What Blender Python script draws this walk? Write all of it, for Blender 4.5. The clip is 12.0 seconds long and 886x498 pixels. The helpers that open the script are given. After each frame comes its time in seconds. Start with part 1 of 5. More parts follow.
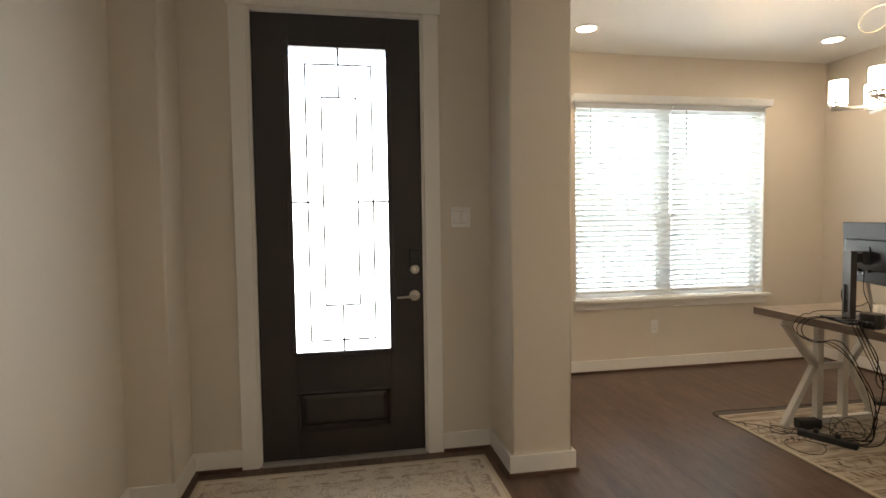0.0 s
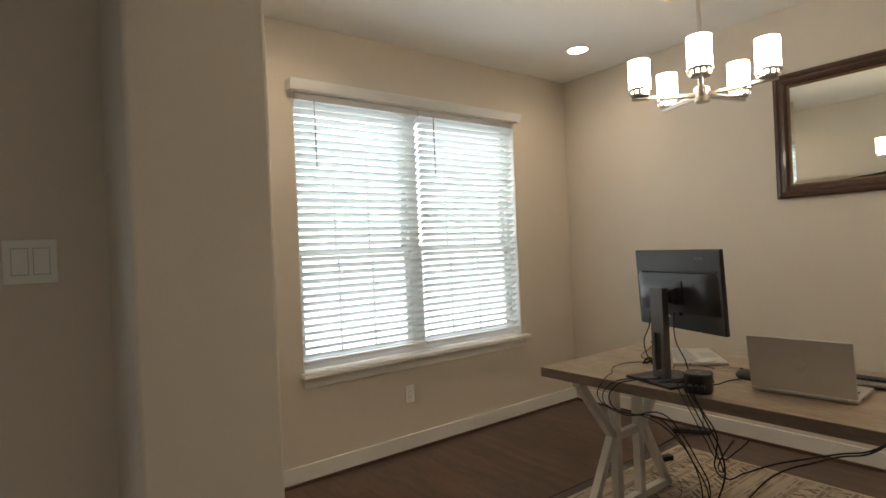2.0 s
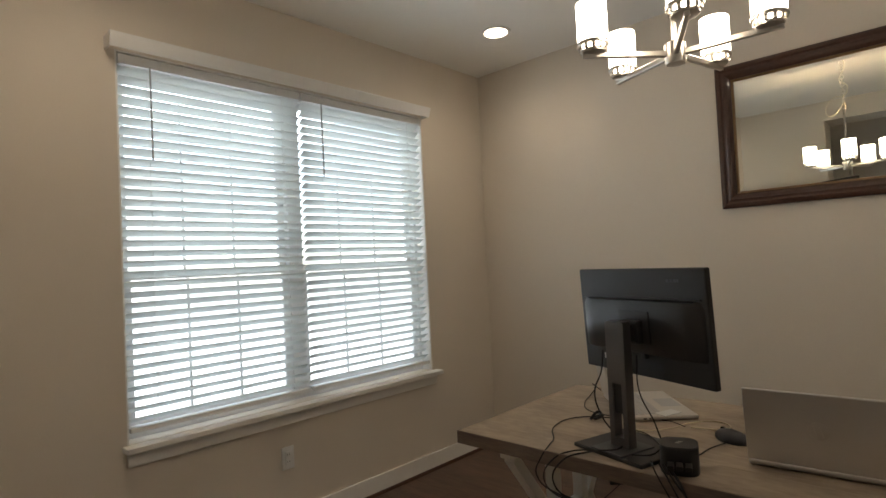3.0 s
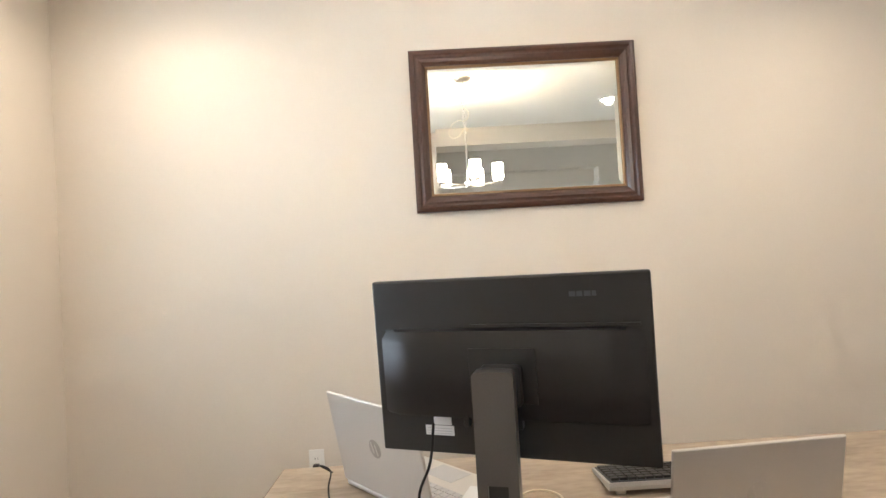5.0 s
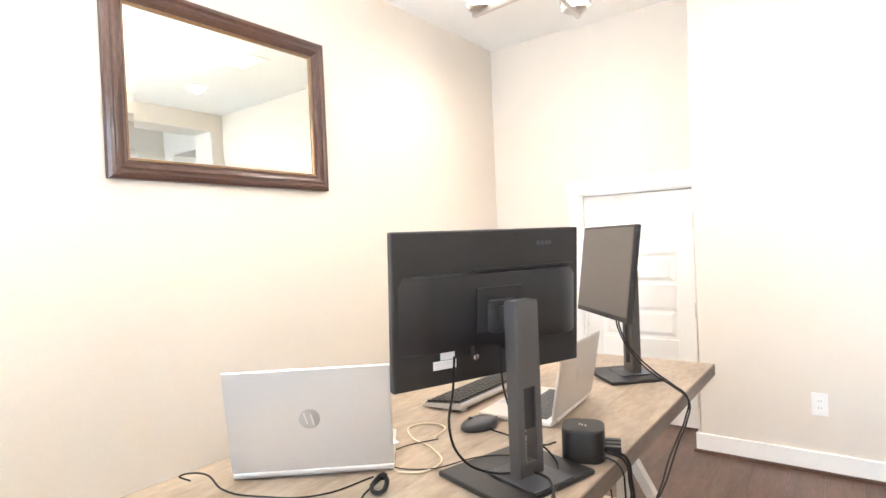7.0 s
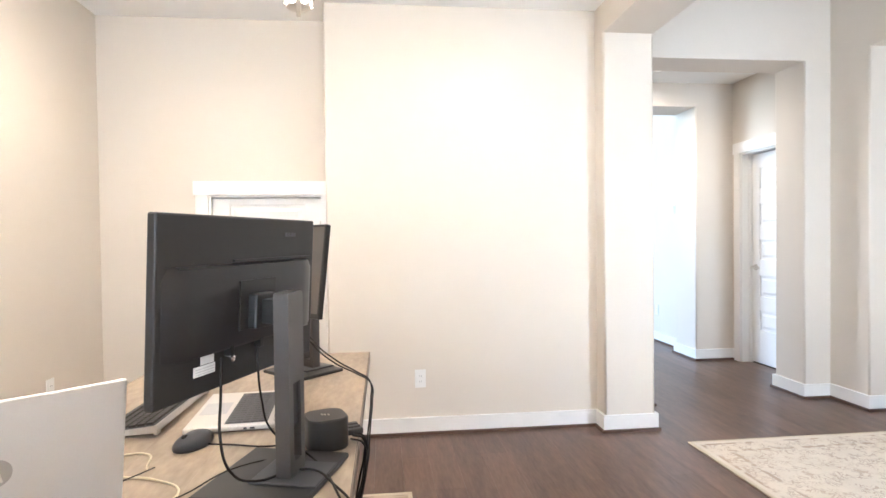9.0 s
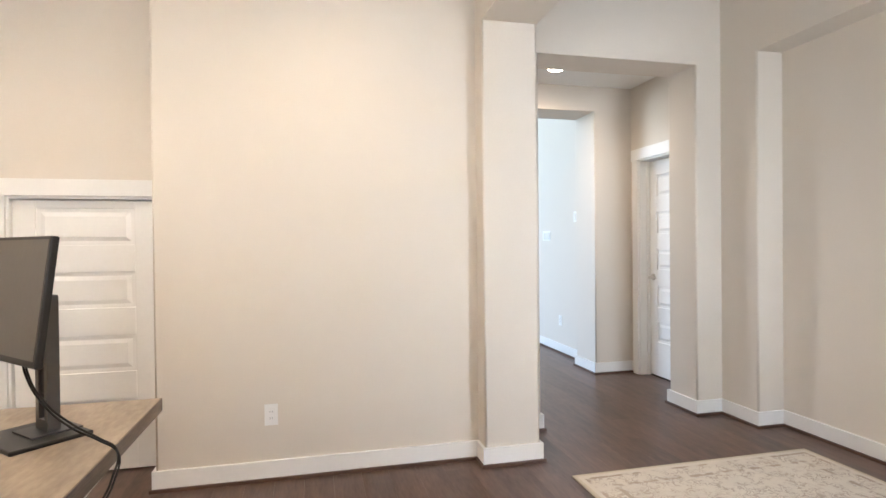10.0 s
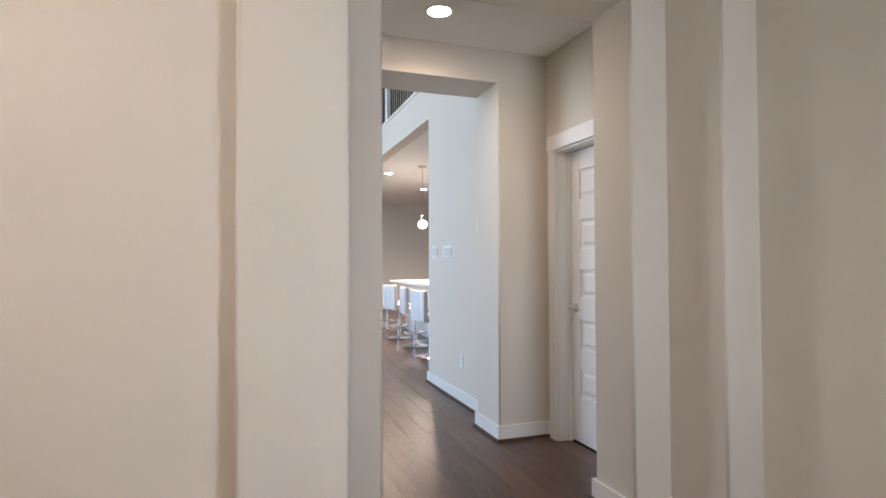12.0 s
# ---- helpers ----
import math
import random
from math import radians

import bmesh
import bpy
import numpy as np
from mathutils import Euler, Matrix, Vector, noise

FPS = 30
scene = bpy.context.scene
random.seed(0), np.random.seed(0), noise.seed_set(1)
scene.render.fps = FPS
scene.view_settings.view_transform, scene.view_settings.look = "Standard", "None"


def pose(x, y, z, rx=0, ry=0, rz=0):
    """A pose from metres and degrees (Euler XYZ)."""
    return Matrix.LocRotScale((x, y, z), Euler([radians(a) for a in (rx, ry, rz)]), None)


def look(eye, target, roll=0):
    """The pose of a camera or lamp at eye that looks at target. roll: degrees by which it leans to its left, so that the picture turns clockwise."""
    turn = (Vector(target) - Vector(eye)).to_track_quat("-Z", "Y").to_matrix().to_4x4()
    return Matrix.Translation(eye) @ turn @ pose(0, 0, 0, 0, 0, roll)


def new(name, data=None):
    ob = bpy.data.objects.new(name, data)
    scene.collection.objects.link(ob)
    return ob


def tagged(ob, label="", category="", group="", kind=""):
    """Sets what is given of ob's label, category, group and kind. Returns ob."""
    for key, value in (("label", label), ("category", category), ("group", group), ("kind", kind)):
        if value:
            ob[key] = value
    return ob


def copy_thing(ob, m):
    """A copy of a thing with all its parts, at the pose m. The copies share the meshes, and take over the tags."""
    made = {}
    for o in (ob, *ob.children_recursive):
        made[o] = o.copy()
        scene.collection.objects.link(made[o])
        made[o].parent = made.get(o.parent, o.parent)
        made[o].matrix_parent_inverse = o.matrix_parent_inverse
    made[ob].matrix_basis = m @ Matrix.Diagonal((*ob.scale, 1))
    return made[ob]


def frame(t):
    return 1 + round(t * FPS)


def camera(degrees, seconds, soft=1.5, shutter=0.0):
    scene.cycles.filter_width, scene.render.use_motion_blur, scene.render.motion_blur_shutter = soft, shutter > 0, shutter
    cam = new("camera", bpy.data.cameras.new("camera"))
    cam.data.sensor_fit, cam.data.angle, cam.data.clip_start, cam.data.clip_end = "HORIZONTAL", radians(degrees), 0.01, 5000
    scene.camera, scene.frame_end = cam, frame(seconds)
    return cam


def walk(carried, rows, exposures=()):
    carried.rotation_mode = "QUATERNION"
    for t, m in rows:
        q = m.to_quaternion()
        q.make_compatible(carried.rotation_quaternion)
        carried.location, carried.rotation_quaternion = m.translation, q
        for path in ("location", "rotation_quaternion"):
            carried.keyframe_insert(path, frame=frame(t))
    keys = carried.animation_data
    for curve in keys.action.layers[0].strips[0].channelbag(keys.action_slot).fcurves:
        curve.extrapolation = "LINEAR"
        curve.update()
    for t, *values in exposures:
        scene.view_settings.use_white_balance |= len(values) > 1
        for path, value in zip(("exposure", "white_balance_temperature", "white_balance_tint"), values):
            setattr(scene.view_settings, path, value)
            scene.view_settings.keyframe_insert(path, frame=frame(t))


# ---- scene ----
cam = camera(77.7, 12.0)
PATH = [
    (0, (-0.025, 0.021, 1.338), (0.342, 1.984, 1.233), -0.8),
    (0.5, (0.075, 0.322, 1.331), (0.714, 2.216, 1.267), -1.4),
    (1, (0.23, 0.625, 1.316), (1.134, 2.409, 1.273), -1.9),
    (1.5, (0.419, 0.963, 1.314), (1.51, 2.64, 1.296), -2.3),
    (2, (0.632, 1.312, 1.339), (1.852, 2.896, 1.339), -2.5),
    (2.5, (0.885, 1.596, 1.348), (2.207, 3.096, 1.374), -2.8),
    (3, (1.174, 1.823, 1.338), (2.631, 3.191, 1.39), -2.8),
    (3.5, (1.464, 1.995, 1.325), (3.126, 3.105, 1.389), -2.8),
    (3.7, (1.583, 2.074, 1.322), (3.325, 3.055, 1.388), -2.9),
    (5.5, (1.847, 2.954, 1.327), (3.779, 2.436, 1.353), -3.3),
    (6, (1.906, 3.227, 1.302), (3.643, 2.235, 1.31), -3.1),
    (6.5, (2.01, 3.458, 1.273), (3.494, 2.118, 1.268), -2.8),
    (8.3, (2.624, 3.844, 1.269), (2.87, 1.86, 1.217), -1.0),
    (8.5, (2.656, 3.833, 1.25), (2.729, 1.835, 1.211), -0.9),
    (9, (2.55, 3.758, 1.241), (2.338, 1.77, 1.206), -0.7),
    (9.5, (2.358, 3.567, 1.258), (2.003, 1.599, 1.227), -0.7),
    (10, (2.11, 3.373, 1.268), (1.645, 1.427, 1.25), -0.6),
    (10.5, (1.832, 3.125, 1.27), (1.294, 1.199, 1.264), -0.4),
    (11, (1.607, 2.791, 1.276), (1.003, 0.885, 1.288), -0.3),
    (11.5, (1.357, 2.417, 1.295), (0.71, 0.524, 1.313), -0.3),
    (12, (1.131, 2.089, 1.259), (0.459, 0.206, 1.305), -0.2),
]

EXPOSURES = [(0.0, 2.22, 7050, 12), (0.6, 2.45, 6850, 11), (1.0, 2.2, 6850, 11), (1.5, 1.9, 6850, 11), (2.5, 1.3, 6750, 11), (3.0, 1.15, 6600, 11), (3.6, 1.6, 6400, 11), (5.3, 3.22, 5900, 12), (6.5, 3.87, 5700, 12), (8.5, 3.76, 5600, 13), (9.5, 3.27, 6050, 14), (10.5, 2.86, 6250, 16), (12.0, 2.42, 6350, 18)]
walk(cam, [(t, look(eye, target, roll)) for t, eye, target, roll in PATH], EXPOSURES)

# ---- world and light ----
world = bpy.data.worlds.new("sky")
scene.world = world
world.use_nodes = True
wn = world.node_tree.nodes
sky = wn.new("ShaderNodeTexSky")
sky.sky_type, sky.sun_disc = "NISHITA", False
sky.sun_elevation, sky.sun_rotation = radians(50), radians(-30)
world.node_tree.links.new(sky.outputs[0], wn["Background"].inputs[0])
wn["Background"].inputs[1].default_value = 0.15


def sun_lamp(strength, elevation, rotation):
    data = bpy.data.lights.new("sun", "SUN")
    data.energy, data.angle, data.color = strength, radians(0.5), (1.0, 0.95, 0.88)
    ob = new("sun", data)
    ob.matrix_world = pose(0, 0, 12, 90 - elevation, 0, rotation)
    return ob


def area_lamp(name, m, width, height, power, color, spread=180):
    data = bpy.data.lights.new(name, "AREA")
    data.shape, data.size, data.size_y, data.energy, data.color = "RECTANGLE", width, height, power, color
    data.spread = radians(spread)
    ob = new(name, data)
    ob.matrix_world = m
    return ob


def spot_lamp(name, place, power, color, size=158, radius=0.04):
    data = bpy.data.lights.new(name, "SPOT")
    data.energy, data.color, data.spot_size, data.spot_blend, data.shadow_soft_size = power, color, radians(size), 1.0, radius
    ob = new(name, data)
    ob.location = place
    return ob


def bulb_lamp(name, place, power, color, radius=0.025):
    data = bpy.data.lights.new(name, "POINT")
    data.energy, data.color, data.shadow_soft_size = power, color, radius
    ob = new(name, data)
    ob.location = place
    return ob


WARM = (1.0, 0.82, 0.62)
DAY = (0.84, 0.94, 1.0)
sun_lamp(4.0, 50, -30)
area_lamp("window_daylight", pose(2.85, 4.62, 1.48, 90, 0, 180), 2.2, 1.9, 10.5, DAY)
area_lamp("window_skylight", pose(2.85, 5.35, 2.65, 42, 0, 180), 2.0, 0.9, 14.0, DAY)
area_lamp("door_daylight", pose(-0.018, 3.30, 1.43, 90, 0, 180), 0.56, 1.72, 2.6, DAY, 115)
area_lamp("great_room_daylight", pose(4.75, -5.2, 2.6, 90, 0, 90), 3.6, 4.0, 44, (0.60, 0.80, 1.0))
DINING_CANS = [(1.775, 3.84, 5.2), (3.838, 3.80, 5.2), (1.97, 0.99, 3.5), (3.60, 0.99, 6.2)]
HALL_CAN = (0.053, -0.985)
KITCHEN_CANS = [(-1.15, -7.05), (-2.35, -8.85)]
CEIL = 2.72
ENTRY_CEIL = 3.35
for x, y, power in DINING_CANS:
    spot_lamp("can_light", (x, y, CEIL - 0.02), power, WARM)
spot_lamp("can_light", (*HALL_CAN, 2.74), 9.0, WARM)
for x, y in KITCHEN_CANS:
    spot_lamp("can_light", (x, y, 2.75), 85.0, WARM)
CHANDELIER = (2.751, 2.375, 1.892)
for k in range(5):
    turn = radians(206 + 72 * k)
    bulb_lamp("bulb", (CHANDELIER[0] + 0.23 * math.cos(turn), CHANDELIER[1] + 0.23 * math.sin(turn), CHANDELIER[2] + 0.10), 0.7, WARM)
bulb_lamp("bulb", (-1.488, -6.21, 1.87), 3.0, WARM)


# ---- materials ----
def material(name, color, rough=0.6, metal=0.0, vary=0.06, scale=3.0, grain=60.0, bump=0.05, coat=0.0, random_hue=0.0, stretch=(1, 1, 1), spec=0.5):
    """A surface with slow blotches, fine grain and fine relief, in metres."""
    m = bpy.data.materials.new(name)
    m.use_nodes = True
    n, links = m.node_tree.nodes, m.node_tree.links
    b = n["Principled BSDF"]
    b.inputs["Roughness"].default_value, b.inputs["Metallic"].default_value = rough, metal
    b.inputs["Coat Weight"].default_value = coat
    b.inputs["Specular IOR Level"].default_value = spec
    geo = n.new("ShaderNodeNewGeometry")
    mapping = n.new("ShaderNodeMapping")
    mapping.inputs["Scale"].default_value = stretch
    links.new(geo.outputs["Position"], mapping.inputs[0])
    slow, fine = n.new("ShaderNodeTexNoise"), n.new("ShaderNodeTexNoise")
    slow.inputs["Scale"].default_value, fine.inputs["Scale"].default_value = scale, grain
    fine.inputs["Detail"].default_value = 4
    for tex in (slow, fine):
        links.new(mapping.outputs[0], tex.inputs["Vector"])
    add = n.new("ShaderNodeMath")
    links.new(slow.outputs["Fac"], add.inputs[0])
    links.new(fine.outputs["Fac"], add.inputs[1])
    last = add
    if random_hue:
        info, mul, add2 = n.new("ShaderNodeObjectInfo"), n.new("ShaderNodeMath"), n.new("ShaderNodeMath")
        mul.operation = "MULTIPLY_ADD"
        links.new(info.outputs["Random"], mul.inputs[0])
        mul.inputs[1].default_value, mul.inputs[2].default_value = 2 * random_hue, -random_hue
        links.new(last.outputs[0], add2.inputs[0])
        links.new(mul.outputs[0], add2.inputs[1])
        last = add2
    ramp = n.new("ShaderNodeMapRange")
    ramp.inputs[1].default_value, ramp.inputs[2].default_value = 0.6, 1.4
    ramp.inputs[3].default_value, ramp.inputs[4].default_value = 1 - vary, 1 + vary
    ramp.clamp = False
    links.new(last.outputs[0], ramp.inputs[0])
    mix = n.new("ShaderNodeVectorMath")
    mix.operation = "SCALE"
    mix.inputs[0].default_value = color
    links.new(ramp.outputs[0], mix.inputs["Scale"])
    links.new(mix.outputs[0], b.inputs["Base Color"])
    if bump:
        bp = n.new("ShaderNodeBump")
        bp.inputs["Strength"].default_value, bp.inputs["Distance"].default_value = bump, 0.004
        links.new(fine.outputs["Fac"], bp.inputs["Height"])
        links.new(bp.outputs[0], b.inputs["Normal"])
    return m


def glow(name, color, strength):
    m = material(name, color, 0.4, vary=0.02)
    b = m.node_tree.nodes["Principled BSDF"]
    b.inputs["Emission Color"].default_value, b.inputs["Emission Strength"].default_value = (*color, 1), strength
    return m


def glass(name, rough=0.0, color=(1, 1, 1), bump=0.0):
    m = bpy.data.materials.new(name)
    m.use_nodes = True
    n, links = m.node_tree.nodes, m.node_tree.links
    b = n["Principled BSDF"]
    b.inputs["Base Color"].default_value = (*color, 1)
    b.inputs["Transmission Weight"].default_value, b.inputs["Roughness"].default_value = 1.0, rough
    b.inputs["IOR"].default_value = 1.45
    if bump:
        tex, bp = n.new("ShaderNodeTexNoise"), n.new("ShaderNodeBump")
        tex.inputs["Scale"].default_value = 90
        bp.inputs["Strength"].default_value = bump
        links.new(tex.outputs["Fac"], bp.inputs["Height"])
        links.new(bp.outputs[0], b.inputs["Normal"])
    return m


WALL = material("beige_wall_paint", (0.66, 0.595, 0.51), 0.75, vary=0.025, scale=0.7, grain=140, bump=0.12)
CEILING = material("white_ceiling_paint", (0.85, 0.835, 0.80), 0.85, vary=0.02, scale=0.8, grain=90, bump=0.15)
TRIM = material("white_trim_paint", (0.80, 0.78, 0.74), 0.4, vary=0.02, grain=40, bump=0.02)
SHOE = material("dark_shoe_moulding", (0.10, 0.055, 0.035), 0.45, vary=0.2, grain=50)
PLANK = material("dark_wood_plank", (0.112, 0.067, 0.048), 0.30, spec=0.34, vary=0.42, scale=3.2, grain=15, bump=0, random_hue=0.16, stretch=(6, 0.8, 1))
SUBFLOOR = material("dark_subfloor", (0.03, 0.02, 0.015), 0.7)
DOOR_BLACK = material("dark_brown_door_stain", (0.03, 0.023, 0.022), 0.38, vary=0.15, grain=70, bump=0.06)
NICKEL = material("brushed_nickel", (0.62, 0.58, 0.53), 0.28, 1.0, vary=0.05, grain=300, bump=0.02)
CHROME = material("chrome", (0.85, 0.85, 0.86), 0.08, 1.0, vary=0.01, bump=0)
PLASTIC_WHITE = material("white_plastic", (0.80, 0.79, 0.76), 0.35, vary=0.01, bump=0.01)
OUTSIDE = material("pale_concrete", (0.55, 0.54, 0.52), 0.8, vary=0.1)
LAWN = material("lawn_grass", (0.07, 0.11, 0.035), 0.9, vary=0.4, grain=120, bump=0.5)
MIRROR = material("silvered_mirror", (0.86, 0.89, 0.85), 0.01, 1.0, vary=0.0, bump=0)
MAHOGANY = material("mahogany_stained_wood", (0.055, 0.022, 0.013), 0.3, vary=0.35, scale=4, grain=60, bump=0.04, coat=0.3)


# ---- mesh helpers ----
def box(bm, x0, y0, z0, x1, y1, z1, bevel=0.0, m=None):
    g = bmesh.ops.create_cube(bm, size=1.0, matrix=(m or Matrix()) @ Matrix.LocRotScale(((x0 + x1) / 2, (y0 + y1) / 2, (z0 + z1) / 2), None, (abs(x1 - x0), abs(y1 - y0), abs(z1 - z0))))
    if bevel:
        edges = list({e for v in g["verts"] for e in v.link_edges})
        bmesh.ops.bevel(bm, geom=edges, offset=bevel, segments=2, affect="EDGES", profile=0.5)
    return bm


def rod(bm, a, b, r, r2=None, seg=12):
    a, b = Vector(a), Vector(b)
    d = b - a
    m = Matrix.Translation((a + b) / 2) @ d.to_track_quat("Z", "Y").to_matrix().to_4x4()
    bmesh.ops.create_cone(bm, cap_ends=True, segments=seg, radius1=r, radius2=r if r2 is None else r2, depth=d.length, matrix=m)
    return bm


def lathe(bm, profile, seg=24, m=None):
    """Turns (radius, height) pairs about z."""
    m = m or Matrix()
    rings = [[bm.verts.new(m @ Vector((r * math.cos(6.28318 * k / seg), r * math.sin(6.28318 * k / seg), h))) for k in range(seg)] for r, h in profile]
    for a, b in zip(rings, rings[1:]):
        for k in range(seg):
            bm.faces.new((a[k], a[(k + 1) % seg], b[(k + 1) % seg], b[k]))
    for ring, turn in ((rings[0], -1), (rings[-1], 1)):
        bm.faces.new(ring[::turn])
    return bm


def prism(bm, outline, depth, m):
    """A flat outline in x, z pushed along y by depth, laid by m."""
    front = [bm.verts.new(m @ Vector((x, 0, z))) for x, z in outline]
    back = [bm.verts.new(m @ Vector((x, depth, z))) for x, z in outline]
    bm.faces.new(front)
    bm.faces.new(back[::-1])
    k = len(outline)
    for i in range(k):
        bm.faces.new((front[i], back[i], back[(i + 1) % k], front[(i + 1) % k]))
    return bm


def mesh_of(name, bm, mat, smooth=False):
    bmesh.ops.recalc_face_normals(bm, faces=bm.faces)
    data = bpy.data.meshes.new(name)
    bm.to_mesh(data)
    bm.free()
    data.materials.append(mat)
    if smooth:
        data.polygons.foreach_set("use_smooth", [True] * len(data.polygons))
        data.set_sharp_from_angle(angle=radians(35))
    return data


def part(name, bm, mat, parent, label="", smooth=False):
    ob = new(name, mesh_of(name, bm, mat, smooth))
    ob.parent = parent
    return tagged(ob, label)


def thing(name, m, label, category, group="", kind=""):
    ob = new(name)
    ob.matrix_world = m
    ob.empty_display_size = 0.05
    return tagged(ob, label, category, group, kind)


def solid(name, bm, mat, label, category, group="", kind="", smooth=False, m=None):
    ob = new(name, mesh_of(name, bm, mat, smooth))
    if m is not None:
        ob.matrix_world = m
    return tagged(ob, label, category, group, kind)


def structure(name, boxes, mat, label, category):
    bm = bmesh.new()
    for b in boxes:
        box(bm, *b)
    return solid(name, bm, mat, label, category, kind="structure")


def cable(name, points, radius, mat, label, category="cable", parent=None, cyclic=False):
    curve = bpy.data.curves.new(name, "CURVE")
    curve.dimensions, curve.bevel_depth, curve.bevel_resolution, curve.resolution_u = "3D", radius, 2, 6
    s = curve.splines.new("BEZIER")
    s.bezier_points.add(len(points) - 1)
    for p, co in zip(s.bezier_points, points):
        p.co, p.handle_left_type, p.handle_right_type = co, "AUTO", "AUTO"
    s.use_cyclic_u = cyclic
    tmp = bpy.data.objects.new(name, curve)
    data = bpy.data.meshes.new_from_object(tmp)
    data.name = name
    bpy.data.objects.remove(tmp)
    data.materials.append(mat) if not data.materials else None
    data.materials[0] = mat
    data.polygons.foreach_set("use_smooth", [True] * len(data.polygons))
    ob = new(name, data)
    if parent:
        ob.parent = parent
        return tagged(ob, label)
    return tagged(ob, label, category)


def moulding(name, runs, thick, z0, z1, mat, label):
    """Boards along the walls; each run keeps the room to its left."""
    bm = bmesh.new()
    for run in runs:
        pts = [Vector(p) for p in run]
        dirs = [(b - a).normalized() for a, b in zip(pts, pts[1:])]
        norms = [Vector((-d.y, d.x)) for d in dirs]
        offs = []
        for i, p in enumerate(pts):
            a, b = norms[max(i - 1, 0)], norms[min(i, len(norms) - 1)]
            offs.append(p + thick * (a if a == b else a + b))
        for i in range(len(dirs)):
            quad = (pts[i], pts[i + 1], offs[i + 1], offs[i])
            lo = [bm.verts.new((*q, z0)) for q in quad]
            hi = [bm.verts.new((*q, z1)) for q in quad]
            bm.faces.new(lo[::-1])
            bm.faces.new(hi)
            for k in range(4):
                bm.faces.new((lo[k], lo[(k + 1) % 4], hi[(k + 1) % 4], hi[k]))
    return solid(name, bm, mat, label, "baseboard", kind="structure")


# ---- structure ----
def wall(name, boxes, rounds, label, category="wall"):
    """Painted plaster boxes; the upright corners named in rounds have the soft bullnose of the drywall bead."""
    bm = bmesh.new()
    for b in boxes:
        one = bmesh.new()
        box(one, *b)
        soft = [e for e in one.edges if abs(e.verts[0].co.z - e.verts[1].co.z) > 0.1 and any(abs(e.verts[0].co.x - x) < 1e-4 and abs(e.verts[0].co.y - y) < 1e-4 for x, y in rounds)]
        if soft and b[2] < 0.01:
            bmesh.ops.bevel(one, geom=soft, offset=0.012, segments=4, affect="EDGES", profile=0.5)
        tmp = bpy.data.meshes.new("tmp")
        one.to_mesh(tmp)
        one.free()
        bm.from_mesh(tmp)
        bpy.data.meshes.remove(tmp)
    ob = solid(name, bm, WALL, label, category, kind="structure")
    for p in ob.data.polygons:
        p.use_smooth = p.area < 0.022 and abs(p.normal.z) < 0.5
    return ob


# window opening, dining back wall, opening beam, hall openings
WX0, WX1, WZ0, WZ1 = 1.935, 3.765, 0.640, 2.320
MX, BY, CX, CLY = 4.39, 0.264, 2.909, -0.045
PX0, PX1, PB, PF, PZ = 0.83, 1.162, 0.396, 2.716, 2.534
HY0, HY1, HX0, HX1, HZ = -0.405, -0.09, -0.613, 0.612, 2.55
FX, FY0, FY1, FZ = -0.541, -1.82, -1.432, 2.528
DXW, SX, SY, LZ0, LZ1 = -0.935, -0.68, -3.44, 2.775, 3.165
wall("wall_window", [(PX1, 4.40, 0, WX0, 4.60, CEIL), (WX1, 4.40, 0, 4.60, 4.60, CEIL), (WX0, 4.40, 0, WX1, 4.60, WZ0), (WX0, 4.40, WZ1, WX1, 4.60, CEIL)], [], "beige painted wall with a wide window opening")
wall("wall_mirror", [(MX, -0.24, 0, 4.60, 4.40, CEIL)], [], "beige painted wall behind the desk with the mirror")
wall("wall_closet", [(CX, -0.24, 0, 2.958, CLY, CEIL), (3.706, -0.24, 0, MX, CLY, CEIL), (2.958, -0.24, 1.553, 3.706, CLY, CEIL)], [], "beige recessed wall round the short closet door")
wall("wall_dining_back", [(PX1, HY0, 0, CX, BY, CEIL)], [(CX, BY)], "plain beige wall between dining room and hall")
wall("pillar_back", [(PX0, HY0, 0, PX1, PB, PZ), (PX0, HY0, PZ, PX1, PB, ENTRY_CEIL)], [(PX0, PB), (PX1, PB)], "beige boxed pillar carrying the opening's header", "pillar")
wall("pillar_front", [(PX0, PF, 0, PX1, 4.60, PZ), (PX0, PF, PZ, PX1, 4.60, ENTRY_CEIL)], [(PX0, PF), (PX1, PF)], "beige boxed pillar beside the front door", "pillar")
wall("header_beam", [(PX0, PB, PZ, PX1, PF, ENTRY_CEIL)], [], "beige dropped header over the wide opening", "beam")
wall("wall_front", [(-1.243, 3.10, 0, -0.484, 3.24, ENTRY_CEIL), (0.449, 3.10, 0, PX0, 3.24, ENTRY_CEIL), (-0.484, 3.10, 2.474, 0.449, 3.24, ENTRY_CEIL)], [], "beige entry wall round the front door")
wall("wall_foyer", [(-1.243, HY1, 0, -1.03, 3.10, ENTRY_CEIL), (-1.03, 2.765, 0, -0.825, 3.10, 2.55), (-1.03, HY1, 0, -0.825, 0.25, 2.55), (-1.03, HY1, 2.55, -0.825, 3.10, ENTRY_CEIL)], [(-0.825, 2.765), (-0.825, 0.25)], "beige entry wall with a shallow tall recess")
wall("wall_hall_opening", [(-1.243, HY0, 0, HX0, HY1, HZ), (HX1, HY0, 0, PX0, HY1, HZ), (-1.243, HY0, HZ, PX0, HY1, ENTRY_CEIL)], [(HX0, HY0), (HX0, HY1), (HX1, HY0), (HX1, HY1)], "beige wall with a wide opening to the hall")
